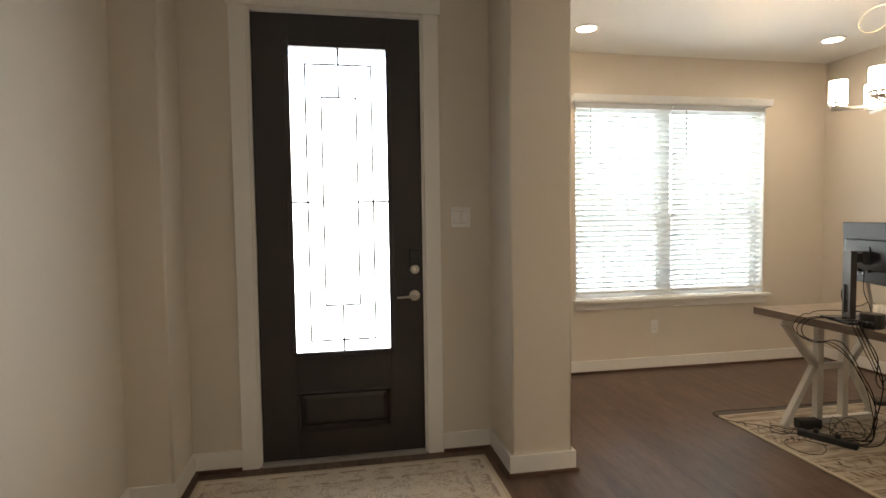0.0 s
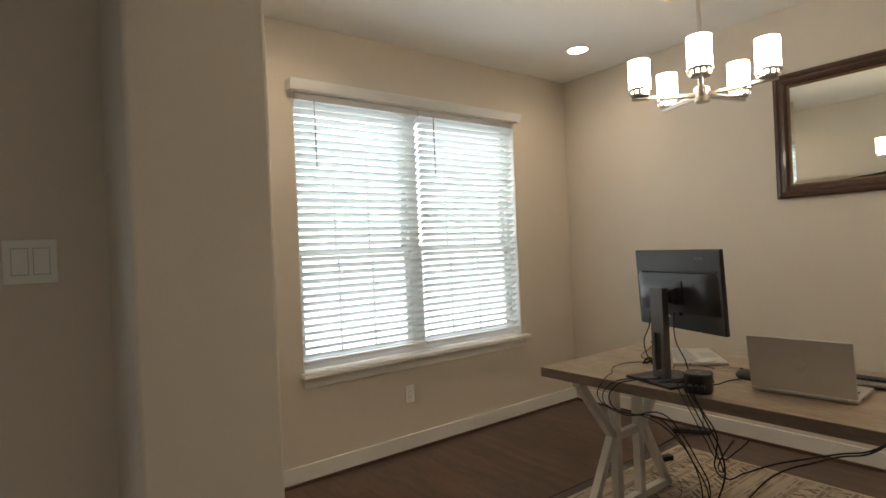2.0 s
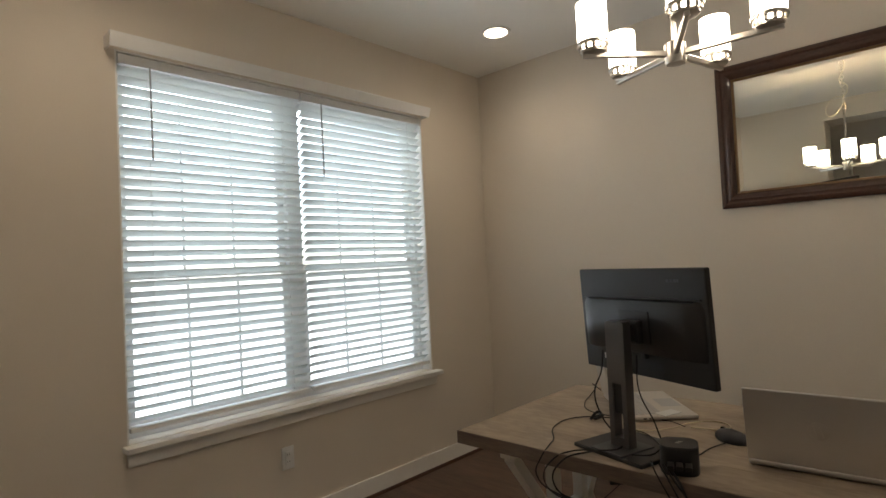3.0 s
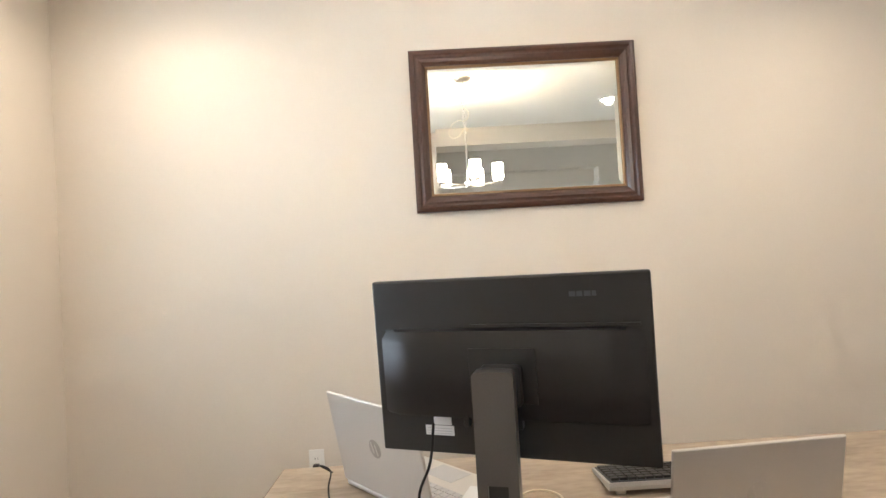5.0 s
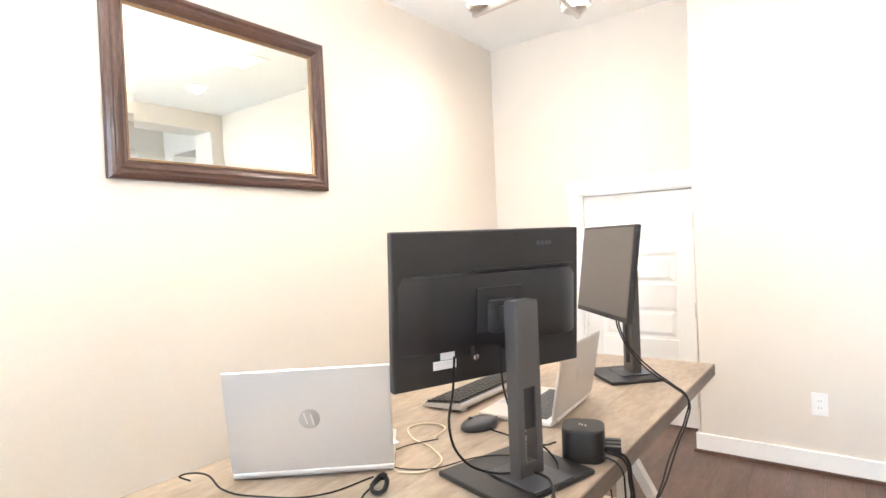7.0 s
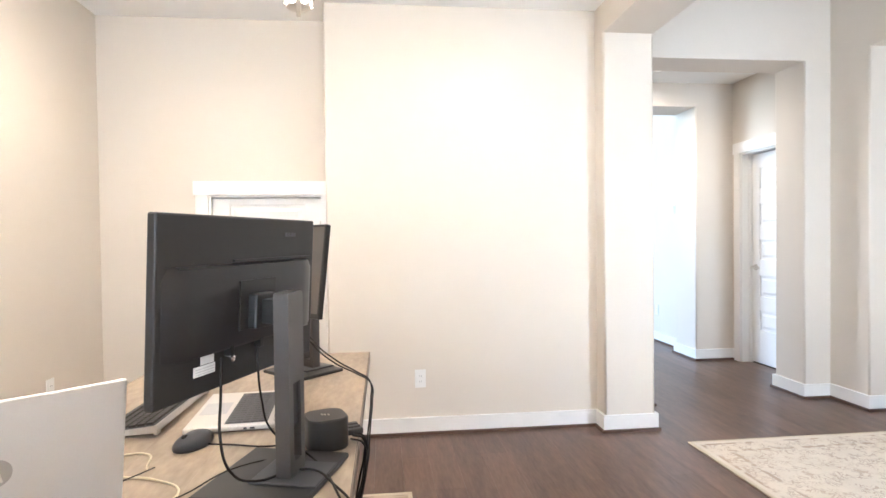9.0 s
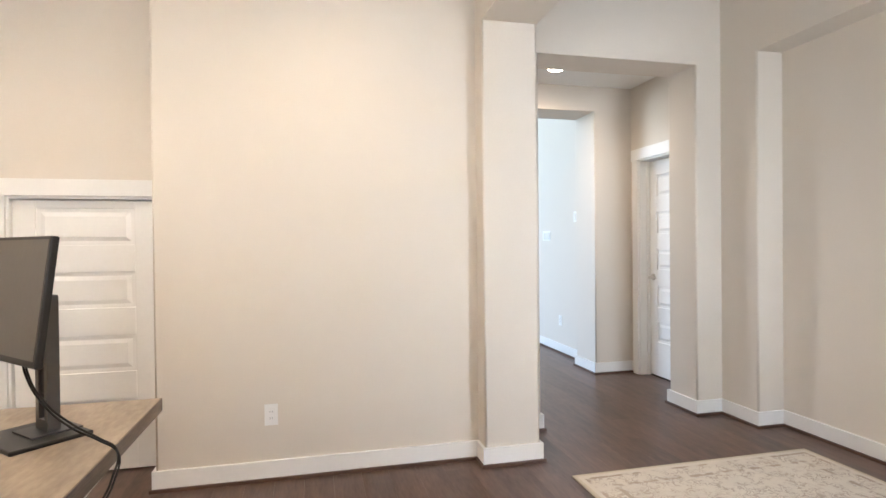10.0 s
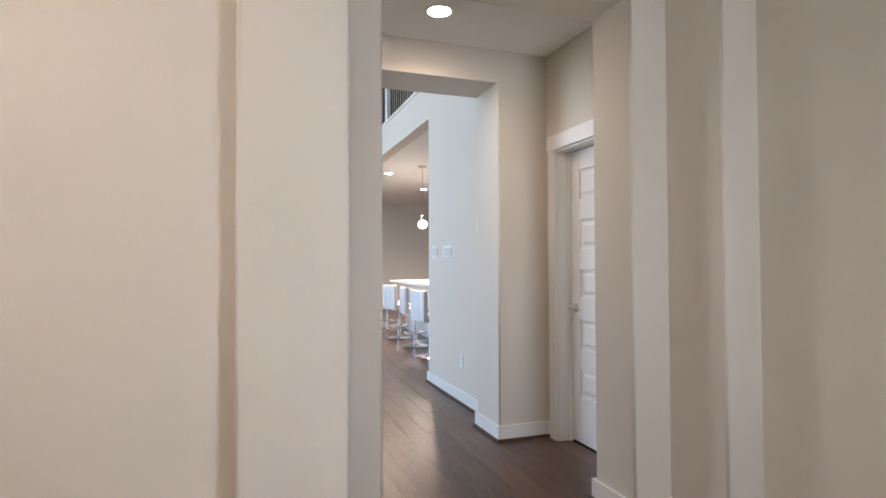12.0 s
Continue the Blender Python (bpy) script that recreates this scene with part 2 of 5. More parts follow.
wall("wall_hall_door", [(-1.12, FY1, 0, DXW, -1.303, 2.76), (-1.12, -0.536, 0, DXW, HY0, 2.76), (-1.12, -1.303, 2.048, DXW, -0.536, 2.76)], [], "beige hall wall round a white panel door")
wall("wall_hall_far", [(-1.12, FY0, 0, FX, FY1, FZ), (0.95, FY0, 0, 1.60, FY1, FZ), (-1.12, FY0, FZ, 1.60, FY1, 5.4)], [(FX, FY0), (FX, FY1), (0.95, FY0), (0.95, FY1)], "beige wall with a tall opening to the great room")
wall("wall_hall_end", [(1.60, FY0, 0, 1.80, HY0, 2.76)], [], "beige wall closing the hall")
wall("wall_great_room_side", [(-0.83, SY, 0, SX, FY0, LZ0), (-0.83, SY, LZ0, SX, FY0, 5.4)], [(SX, SY)], "tall pale wall of the great room")
wall("wall_loft", [(-0.83, -12.0, LZ0, SX, SY, LZ1)], [], "pale band of wall under the loft railing")
wall("wall_loft_back", [(-2.05, -12.0, LZ0 + 0.15, -1.9, SY, 5.4)], [], "pale wall behind the loft railing")
wall("wall_kitchen", [(-6.2, -12.2, 0, 5.0, -12.0, 5.4), (-6.4, -12.2, 0, -6.2, -3.24, 5.4), (-6.2, SY, 0, -0.83, -3.24, 5.4)], [], "beige kitchen walls")
wall("wall_great_room_windows", [(4.9, -12.0, 0, 5.1, -1.77, 0.5), (4.9, -12.0, 4.7, 5.1, -1.77, 5.4), (4.9, -12.0, 0.5, 5.1, -7.6, 4.7), (4.9, -3.4, 0.5, 5.1, -1.77, 4.7), (1.60, FY0, 0, 5.1, -1.57, 5.4)], [], "tall great room wall with a big window opening")
structure("ceiling_entry", [(-1.243, HY0, ENTRY_CEIL, PX1, 4.60, ENTRY_CEIL + 0.12)], CEILING, "white high ceiling of the entry", "ceiling")
structure("ceiling", [(PX1, HY0, CEIL, 4.60, 4.60, CEIL + 0.12)], CEILING, "white flat painted ceiling", "ceiling")
structure("ceiling_hall", [(-1.12, FY1, 2.76, 1.80, HY0, 2.9)], CEILING, "white hall ceiling", "ceiling")
structure("ceiling_kitchen", [(-6.2, -12.0, LZ0, -0.83, SY, LZ0 + 0.15)], CEILING, "white kitchen ceiling under the loft", "ceiling")
structure("ceiling_great_room", [(-6.4, -12.2, 5.4, 5.1, -1.40, 5.5)], CEILING, "white high ceiling of the great room", "ceiling")
floor = structure("floor", [(-6.4, -12.2, -0.12, 5.1, 4.60, -0.012)], SUBFLOOR, "dark brown wood plank floor", "floor")
structure("ground", [(-60, -60, -0.35, 60, 60, -0.15)], LAWN, "lawn outside the house", "ground")
structure("pavement", [(-2.5, 3.24, -0.15, 0.80, 6.5, -0.03)], OUTSIDE, "pale concrete porch outside the front door", "pavement")

BASE_RUNS = [
    [(HX1, HY0), (HX1, HY1), (PX0, HY1), (PX0, PB), (PX1, PB), (PX1, BY), (CX, BY), (CX, CLY + 0.019)],
    [(3.80, CLY), (MX, CLY), (MX, 4.40), (PX1, 4.40), (PX1, PF), (PX0, PF), (PX0, 3.10), (0.538, 3.10)],
    [(-0.573, 3.10), (-0.825, 3.10), (-0.825, 2.765), (-1.03, 2.765), (-1.03, 0.25), (-0.825, 0.25), (-0.825, HY1), (HX0, HY1), (HX0, HY0), (DXW, HY0), (DXW, -0.44)],
    [(DXW, -1.392), (DXW, FY1), (FX, FY1), (FX, FY0), (SX, FY0), (SX, SY), (-0.83, SY)],
    [(-6.2, -12.0), (4.9, -12.0)],
]
moulding("baseboard", BASE_RUNS, 0.016, 0.0, 0.108, TRIM, "white painted baseboard")
moulding("shoe_moulding", BASE_RUNS, 0.028, -0.012, 0.018, SHOE, "dark brown shoe moulding along the floor")

house = thing("neighbour_house", pose(0, 34, -0.15), "pale house with a brown shingle roof across the street", "house")
bm = bmesh.new()
box(bm, -12, 0, 0, 14, 9, 6.6)
part("wall", bm, material("pale_siding", (0.62, 0.60, 0.56), 0.8, vary=0.06), house)
bm = bmesh.new()
eaves = [bm.verts.new(p) for p in ((-12.5, -0.6, 6.6), (14.5, -0.6, 6.6), (14.5, 9.6, 6.6), (-12.5, 9.6, 6.6))]
ridge = [bm.verts.new(p) for p in ((-8, 4.5, 9.2), (10, 4.5, 9.2))]
bm.faces.new((eaves[0], eaves[1], ridge[1], ridge[0]))
bm.faces.new((eaves[2], eaves[3], ridge[0], ridge[1]))
bm.faces.new((eaves[1], eaves[2], ridge[1]))
bm.faces.new((eaves[3], eaves[0], ridge[0]))
bm.faces.new(eaves[::-1])
part("roof", bm, material("brown_shingle", (0.05, 0.035, 0.026), 0.9, vary=0.3, grain=12), house, "brown shingle roof")
for x in (-9, -4.5, 3.5, 8.5):
    bm = bmesh.new()
    box(bm, x, -0.05, 1.0, x + 1.6, 0.0, 2.6)
    part("window", bm, material("dark_far_window", (0.05, 0.06, 0.07), 0.2, vary=0.05), house)
structure("driveway", [(0.80, 4.61, -0.15, 9.0, 18, -0.10), (-6.0, 6.5, -0.15, 0.80, 18, -0.10)], OUTSIDE, "pale concrete driveway in front of the house", "pavement")
structure("road", [(-60, 18, -0.15, 60, 25, -0.13)], material("grey_asphalt", (0.06, 0.06, 0.06), 0.9, vary=0.15), "grey asphalt street beyond the lawn", "road")

# ---- more materials ----
SHADE_GLASS = glow("frosted_shade_glass", (1.0, 0.88, 0.70), 7.0)
CAN_LENS = glow("can_light_lens", (1.0, 0.86, 0.68), 8.0)
GLOBE = glow("globe_glass", (1.0, 0.86, 0.68), 14.0)
PANE = glass("window_glass")
FROST = glass("textured_door_glass", 0.12, bump=0.25)
LEAD = material("dark_lead_came", (0.16, 0.16, 0.16), 0.5, 0.4, vary=0.05)
VINYL = material("white_vinyl", (0.78, 0.78, 0.77), 0.4, vary=0.02, bump=0.01)
WAND = material("grey_clear_plastic", (0.38, 0.38, 0.36), 0.3, vary=0.02, bump=0)
SLAT = material("white_blind_slat", (0.82, 0.83, 0.82), 0.5, vary=0.02, bump=0)
sn, sl = SLAT.node_tree.nodes, SLAT.node_tree.links
thin, both = sn.new("ShaderNodeBsdfTranslucent"), sn.new("ShaderNodeMixShader")
thin.inputs[0].default_value = (0.84, 0.90, 0.88, 1)
both.inputs[0].default_value = 0.34
sl.new(sn["Principled BSDF"].outputs[0], both.inputs[1])
sl.new(thin.outputs[0], both.inputs[2])
sl.new(both.outputs[0], sn["Material Output"].inputs[0])
DESK_WOOD = material("weathered_desk_wood", (0.335, 0.265, 0.195), 0.42, spec=0.3, vary=0.30, scale=5, grain=26, bump=0.05, stretch=(2.6, 0.8, 1))
DESK_EDGE = material("dark_desk_edge", (0.15, 0.11, 0.085), 0.5, vary=0.35, scale=5, grain=40, bump=0.06, stretch=(1, 0.6, 6))
LEG_WHITE = material("off_white_leg_paint", (0.70, 0.67, 0.61), 0.5, vary=0.06, grain=50, bump=0.04)
BLACK_PLASTIC = material("black_plastic", (0.016, 0.0145, 0.014), 0.45, vary=0.1, grain=300, bump=0.03)
DARK_GLOSS = material("glossy_dark_plastic", (0.017, 0.016, 0.017), 0.30, vary=0.1, grain=200, bump=0)
POLE_GREY = material("dark_grey_painted_metal", (0.055, 0.055, 0.06), 0.4, 0.3, vary=0.06, grain=300, bump=0.02)
POLE = material("grey_brushed_metal", (0.13, 0.122, 0.118), 0.34, 0.75, vary=0.06, grain=300, bump=0.02)
SCREEN = material("matte_dark_screen", (0.10, 0.086, 0.074), 0.32, vary=0.03)
SILVER = material("silver_aluminium", (0.60, 0.57, 0.535), 0.38, 0.6, vary=0.03, grain=400, bump=0.02)
KEY = material("dark_grey_keys", (0.06, 0.06, 0.065), 0.5, vary=0.05)
KEY_SILVER = material("silver_keys", (0.45, 0.45, 0.46), 0.5, vary=0.05)
FAINT_LOGO = material("faint_grey_emblem", (0.58, 0.55, 0.515), 0.38, 0.6, vary=0.02)
SWITCH_GAP = material("grey_switch_gap", (0.48, 0.47, 0.45), 0.6)
LOGO = material("grey_emblem", (0.40, 0.375, 0.345), 0.38, 0.6, vary=0.02)
LABEL_PAPER = material("white_sticker", (0.72, 0.72, 0.72), 0.5, vary=0.03)
CABLE_BLACK = material("black_cable_rubber", (0.012, 0.011, 0.011), 0.6, vary=0.1, spec=0.3)
CABLE_CREAM = material("cream_cable", (0.70, 0.62, 0.45), 0.5, vary=0.05)
QUARTZ = material("white_quartz", (0.78, 0.78, 0.77), 0.2, vary=0.05, scale=2, grain=30)
LEATHER_WHITE = material("white_leatherette", (0.76, 0.76, 0.76), 0.45, vary=0.04, grain=200, bump=0.06)
GOLD = material("gilt_beading", (0.24, 0.15, 0.075), 0.4, 0.6, vary=0.15)
HOLE = material("dark_socket_hole", (0.03, 0.03, 0.03), 0.6)
BRASS_HINGE = NICKEL


def rug_material(name, ground, ink, accent, bands):
    """Worn woven pattern: bands with motifs, or scrolls inside a border, faded by noise."""
    m = material(name, ground, 0.95, vary=0.10, scale=6, grain=220, bump=0.6)
    n, links = m.node_tree.nodes, m.node_tree.links
    b = n["Principled BSDF"]
    base = b.inputs["Base Color"].links[0].from_socket
    tc = n.new("ShaderNodeTexCoord")
    sep = n.new("ShaderNodeSeparateXYZ")
    links.new(tc.outputs["Object"], sep.inputs[0])

    def math_node(op, a, c=None, d=None):
        k = n.new("ShaderNodeMath")
        k.operation = op
        for i, v in enumerate((a, c, d)):
            if v is None:
                continue
            if isinstance(v, (int, float)):
                k.inputs[i].default_value = v
            else:
                links.new(v, k.inputs[i])
        return k.outputs[0]

    def smooth(v, lo, hi):
        k = n.new("ShaderNodeMapRange")
        k.interpolation_type = "SMOOTHSTEP"
        links.new(v, k.inputs[0])
        k.inputs[1].default_value, k.inputs[2].default_value = lo, hi
        return k.outputs[0]

    wear = n.new("ShaderNodeTexNoise")
    wear.inputs["Scale"].default_value, wear.inputs["Detail"].default_value = 14.0, 10
    links.new(tc.outputs["Object"], wear.inputs["Vector"])
    x, y = sep.outputs[0], sep.outputs[1]
    if bands:
        sway = n.new("ShaderNodeTexNoise")
        sway.inputs["Scale"].default_value = 2.2
        links.new(tc.outputs["Object"], sway.inputs["Vector"])
        yy = math_node("MULTIPLY_ADD", sway.outputs["Fac"], 0.14, math_node("MULTIPLY", y, 8.5))
        rows, count = math_node("FRACT", yy), math_node("FLOOR", yy)
        pick = math_node("FRACT", math_node("MULTIPLY", count, 0.618))
        kind = math_node("FRACT", math_node("MULTIPLY", count, 0.7549))
        off = math_node("ABSOLUTE", math_node("SUBTRACT", rows, 0.5))
        rim = smooth(off, 0.38, 0.46)
        twin = math_node("SUBTRACT", 1.0, smooth(math_node("ABSOLUTE", math_node("SUBTRACT", off, 0.30)), 0.02, 0.05))
        hatch = math_node("MULTIPLY_ADD", x, 25.0, math_node("MULTIPLY", rows, math_node("MULTIPLY_ADD", pick, 5.0, -2.5)))
        hatch = smooth(math_node("ABSOLUTE", math_node("SUBTRACT", math_node("FRACT", hatch), 0.5)), 0.16, 0.30)
        peaks = math_node("MULTIPLY", math_node("PINGPONG", math_node("MULTIPLY", x, 11.0), 0.5), 2.0)
        peaks = math_node("SUBTRACT", math_node("MULTIPLY", peaks, 0.8), off)
        peaks = math_node("SUBTRACT", 1.0, smooth(math_node("ABSOLUTE", math_node("SUBTRACT", peaks, 0.1)), 0.08, 0.2))
        is_hatch = math_node("GREATER_THAN", kind, 0.62)
        is_peak = math_node("MULTIPLY", math_node("LESS_THAN", kind, 0.62), math_node("GREATER_THAN", kind, 0.28))
        motif = math_node("MAXIMUM", math_node("MULTIPLY", hatch, is_hatch), math_node("MULTIPLY", peaks, is_peak))
        motif = math_node("MULTIPLY", motif, math_node("LESS_THAN", off, 0.34))
        plain = math_node("MULTIPLY", math_node("LESS_THAN", kind, 0.28), twin)
        drawn = math_node("MAXIMUM", math_node("MULTIPLY", math_node("MAXIMUM", rim, plain), 0.7), motif)
        streak, squash = n.new("ShaderNodeTexNoise"), n.new("ShaderNodeMapping")
        squash.inputs["Scale"].default_value = (3.0, 26.0, 1.0)
        streak.inputs["Scale"].default_value, streak.inputs["Detail"].default_value = 1.0, 6
        links.new(tc.outputs["Object"], squash.inputs[0])
        links.new(squash.outputs[0], streak.inputs["Vector"])
        stain = n.new("ShaderNodeMix")
        stain.data_type = "RGBA"
        links.new(math_node("MULTIPLY", smooth(streak.outputs["Fac"], 0.42, 0.70), 0.7), stain.inputs[0])
        links.new(base, stain.inputs[6])
        stain.inputs[7].default_value = (0.23, 0.155, 0.09, 1)
        base = stain.outputs[2]
    else:
        vor = n.new("ShaderNodeTexVoronoi")
        vor.feature = "DISTANCE_TO_EDGE"
        vor.inputs["Scale"].default_value = 36.0
        warp = n.new("ShaderNodeVectorMath")
        warp.operation = "MULTIPLY_ADD"
        wn2 = n.new("ShaderNodeTexNoise")
        wn2.inputs["Scale"].default_value = 12.0
        links.new(tc.outputs["Object"], wn2.inputs["Vector"])
        links.new(wn2.outputs["Color"], warp.inputs[0])
        warp.inputs[1].default_value = (0.16, 0.16, 0.0)
        links.new(tc.outputs["Object"], warp.inputs[2])
        links.new(warp.outputs[0], vor.inputs["Vector"])
        scroll = math_node("SUBTRACT", 1.0, smooth(vor.outputs["Distance"], 0.05, 0.13))
        edge = math_node("MAXIMUM", math_node("SUBTRACT", math_node("ABSOLUTE", x), 0.60), math_node("SUBTRACT", math_node("ABSOLUTE", y), 1.0))
        border = math_node("LESS_THAN", math_node("ABSOLUTE", math_node("SUBTRACT", edge, 0.0)), 0.012)
        border2 = math_node("LESS_THAN", math_node("ABSOLUTE", math_node("SUBTRACT", edge, 0.11)), 0.010)
        inside = math_node("LESS_THAN", edge, 0.105)
        drawn = math_node("MAXIMUM", math_node("MAXIMUM", border, border2), math_node("MULTIPLY", math_node("MULTIPLY", scroll, inside), 0.8))
    faded = math_node("MULTIPLY", drawn, smooth(wear.outputs["Fac"], 0.40, 0.56))
    tint = n.new("ShaderNodeMix")
    tint.data_type = "RGBA"
    patch = n.new("ShaderNodeTexNoise")
    patch.inputs["Scale"].default_value = 3.0
    links.new(tc.outputs["Object"], patch.inputs["Vector"])
    links.new(smooth(patch.outputs["Fac"], 0.4, 0.65), tint.inputs[0])
    tint.inputs[6].default_value, tint.inputs[7].default_value = (*ink, 1), (*accent, 1)
    mix = n.new("ShaderNodeMix")
    mix.data_type = "RGBA"
    links.new(faded, mix.inputs[0])
    links.new(base, mix.inputs[6])
    links.new(tint.outputs[2], mix.inputs[7])
    links.new(mix.outputs[2], b.inputs["Base Color"])
    return m


RUG_BANDS = rug_material("worn_banded_rug", (0.52, 0.44, 0.34), (0.12, 0.088, 0.068), (0.23, 0.15, 0.10), True)
RUG_SCROLL = rug_material("worn_scroll_rug", (0.62, 0.555, 0.465), (0.36, 0.295, 0.235), (0.44, 0.35, 0.27), False)
RUG_EDGE = material("cream_rug_binding", (0.55, 0.48, 0.36), 0.95, vary=0.1, grain=250, bump=0.5)
RUG_PAD = material("taupe_rug_border", (0.13, 0.11, 0.095), 0.95, vary=0.15, grain=250, bump=0.4)


# ---- doors, casings, windows ----
def panel_door(name, m, width, height, rows, label, knob_side, knob_z):
    """A white panel door in the x, z plane of m, its face to -y, hinged at one jamb."""
    door = thing(name, m, label, "door", kind="structure")
    t, stile, rail, n = 0.035, 0.11, 0.075, len(rows)
    bm = bmesh.new()
    box(bm, 0, 0, 0.012, stile, t, height, 0.002)
    box(bm, width - stile, 0, 0.012, width, t, height, 0.002)
    edges = [0.012] + [v for r in rows for v in r] + [height]
    for lo, hi in zip(edges[::2], edges[1::2]):
        box(bm, stile, 0.0005, lo, width - stile, t - 0.0005, hi, 0.002)
    part("slab_frame", bm, TRIM, door)
    for lo, hi in rows:
        bm = bmesh.new()
        box(bm, stile, 0.012, lo, width - stile, t - 0.012, hi)
        outer = [(stile + 0.022, lo + 0.022), (width - stile - 0.022, lo + 0.022), (width - stile - 0.022, hi - 0.022), (stile + 0.022, hi - 0.022)]
        inner = [(stile + 0.045, lo + 0.045), (width - stile - 0.045, lo + 0.045), (width - stile - 0.045, hi - 0.045), (stile + 0.045, hi - 0.045)]
        a = [bm.verts.new((x, 0.0119, z)) for x, z in outer]
        c = [bm.verts.new((x, 0.003, z)) for x, z in inner]
        bm.faces.new(c)
        for i in range(4):
            bm.faces.new((a[i], a[(i + 1) % 4], c[(i + 1) % 4], c[i]))
        part("panel", bm, TRIM, door)
    kx = 0.06 if knob_side < 0 else width - 0.06
    lever_set(door, kx, knob_z, 1 if knob_side < 0 else -1)
    hx = width - 0.004 if knob_side < 0 else 0.004
    for hz in (0.2, height / 2, height - 0.2):
        bm = bmesh.new()
        rod(bm, (hx, -0.006, hz - 0.045), (hx, -0.006, hz + 0.045), 0.006, seg=10)
        part("hinge", bm, BRASS_HINGE, door)
    return door


def lever_set(door, x, z, way):
    bm = bmesh.new()
    lathe(bm, [(0.031, 0), (0.031, 0.006), (0.026, 0.011), (0.012, 0.013), (0.011, 0.045)], 20, pose(x, 0, z, 90))
    rose = part("lever_rose", bm, NICKEL, door, "brushed nickel rose", True)
    bm = bmesh.new()
    rod(bm, (x - 0.008 * way, -0.046, z), (x + 0.105 * way, -0.046, z - 0.004), 0.0085, 0.006, 10)
    lathe(bm, [(0.004, -0.01), (0.0105, -0.006), (0.0105, 0.006), (0.004, 0.01)], 12, pose(x, -0.046, z, 90))
    part("lever", bm, NICKEL, rose, "brushed nickel lever", True)


def casing(name, m, width, height, board, head, label):
    """Trim round a door opening in the x, z plane of m, its face to -y."""
    c = thing(name, m, label, "door casing", kind="structure")
    for x0, x1 in ((-board, 0), (width, width + board)):
        bm = bmesh.new()
        box(bm, x0, -0.018, 0, x1, 0, height, 0.002)
        part("side_board", bm, TRIM, c)
    bm = bmesh.new()
    box(bm, -board - 0.012, -0.024, height, width + board + 0.012, 0, height + head, 0.002)
    part("head_board", bm, TRIM, c)
    bm = bmesh.new()
    for x0, x1 in ((0, 0.014), (width - 0.014, width)):
        box(bm, x0, 0.0, 0, x1, 0.12, height)
    box(bm, 0.014, 0.0, height - 0.014, width - 0.014, 0.12, height)
    for x0, x1 in ((0.014, 0.026), (width - 0.026, width - 0.014)):
        box(bm, x0, 0.07, 0, x1, 0.10, height - 0.014)
    part("jamb", bm, TRIM, c)
    return c


# front door
casing("door_casing_1", pose(-0.483, 3.10, 0), 0.931, 2.473, 0.088, 0.115, "white painted casing round the front door")
front = thing("door_1", pose(-0.467, 3.115, 0), "dark stained front door with a tall leaded glass light", "door", kind="structure")
W, H, G0, G1, GZ0, GZ1 = 0.902, 2.452, 0.190, 0.714, 0.612, 2.284
bm = bmesh.new()
box(bm, 0, 0, 0.02, G0, 0.045, H, 0.002)
box(bm, G1, 0, 0.02, W, 0.045, H, 0.002)
box(bm, G0, 0.0005, GZ1, G1, 0.0445, H)
box(bm, G0, 0.0005, 0.40, G1, 0.0445, GZ0)
box(bm, G0, 0.0005, 0.02, G1, 0.0445, 0.17)
part("slab_frame", bm, DOOR_BLACK, front)
bm = bmesh.new()
box(bm, G0, 0.014, 0.17, G1, 0.032, 0.40)
ring = [[(G0 + o, z0), (G1 - o, z0), (G1 - o, z1), (G0 + o, z1)] for o, z0, z1 in ((0.0, 0.17, 0.40), (0.012, 0.182, 0.388), (0.03, 0.2, 0.37), (0.05, 0.22, 0.35))]
vs = [[bm.verts.new((x, d, z)) for x, z in r] for r, d in zip(ring, (-0.006, -0.009, 0.0135, 0.005))]
for a, c in zip(vs, vs[1:]):
    for i in range(4):
        bm.faces.new((a[i], a[(i + 1) % 4], c[(i + 1) % 4], c[i]))
bm.faces.new(vs[-1])
part("lower_panel", bm, DOOR_BLACK, front)
bm = bmesh.new()
for x0, z0, x1, z1 in ((G0 - 0.022, GZ0 - 0.022, G0 + 0.004, GZ1 + 0.022), (G1 - 0.004, GZ0 - 0.022, G1 + 0.022, GZ1 + 0.022), (G0 + 0.004, GZ0 - 0.022, G1 - 0.004, GZ0 + 0.004), (G0 + 0.004, GZ1 - 0.004, G1 - 0.004, GZ1 + 0.022)):
    box(bm, x0, -0.008, z0, x1, 0.0, z1, 0.003)
part("glazing_bead", bm, DOOR_BLACK, front)
bm = bmesh.new()
box(bm, G0, 0.018, GZ0, G1, 0.026, GZ1)
pane = part("glass_pane", bm, FROST, front, "textured frosted glass")
pane.visible_shadow = False
cx = (G0 + G1) / 2
LINES = [(cx, 2.282, cx, 2.016), (cx - 0.178, 2.193, cx + 0.178, 2.193), (cx - 0.178, 2.193, cx - 0.178, 0.676), (cx + 0.178, 2.193, cx + 0.178, 0.676), (cx - 0.178, 0.676, cx + 0.178, 0.676),
         (cx - 0.094, 2.016, cx + 0.094, 2.016), (cx - 0.094, 2.016, cx - 0.094, 0.872), (cx + 0.094, 2.016, cx + 0.094, 0.872), (cx - 0.094, 0.872, cx + 0.094, 0.872), (G0, 1.446, cx - 0.094, 1.446), (cx + 0.094, 1.446, G1, 1.446), (cx, 0.872, cx, GZ0)]
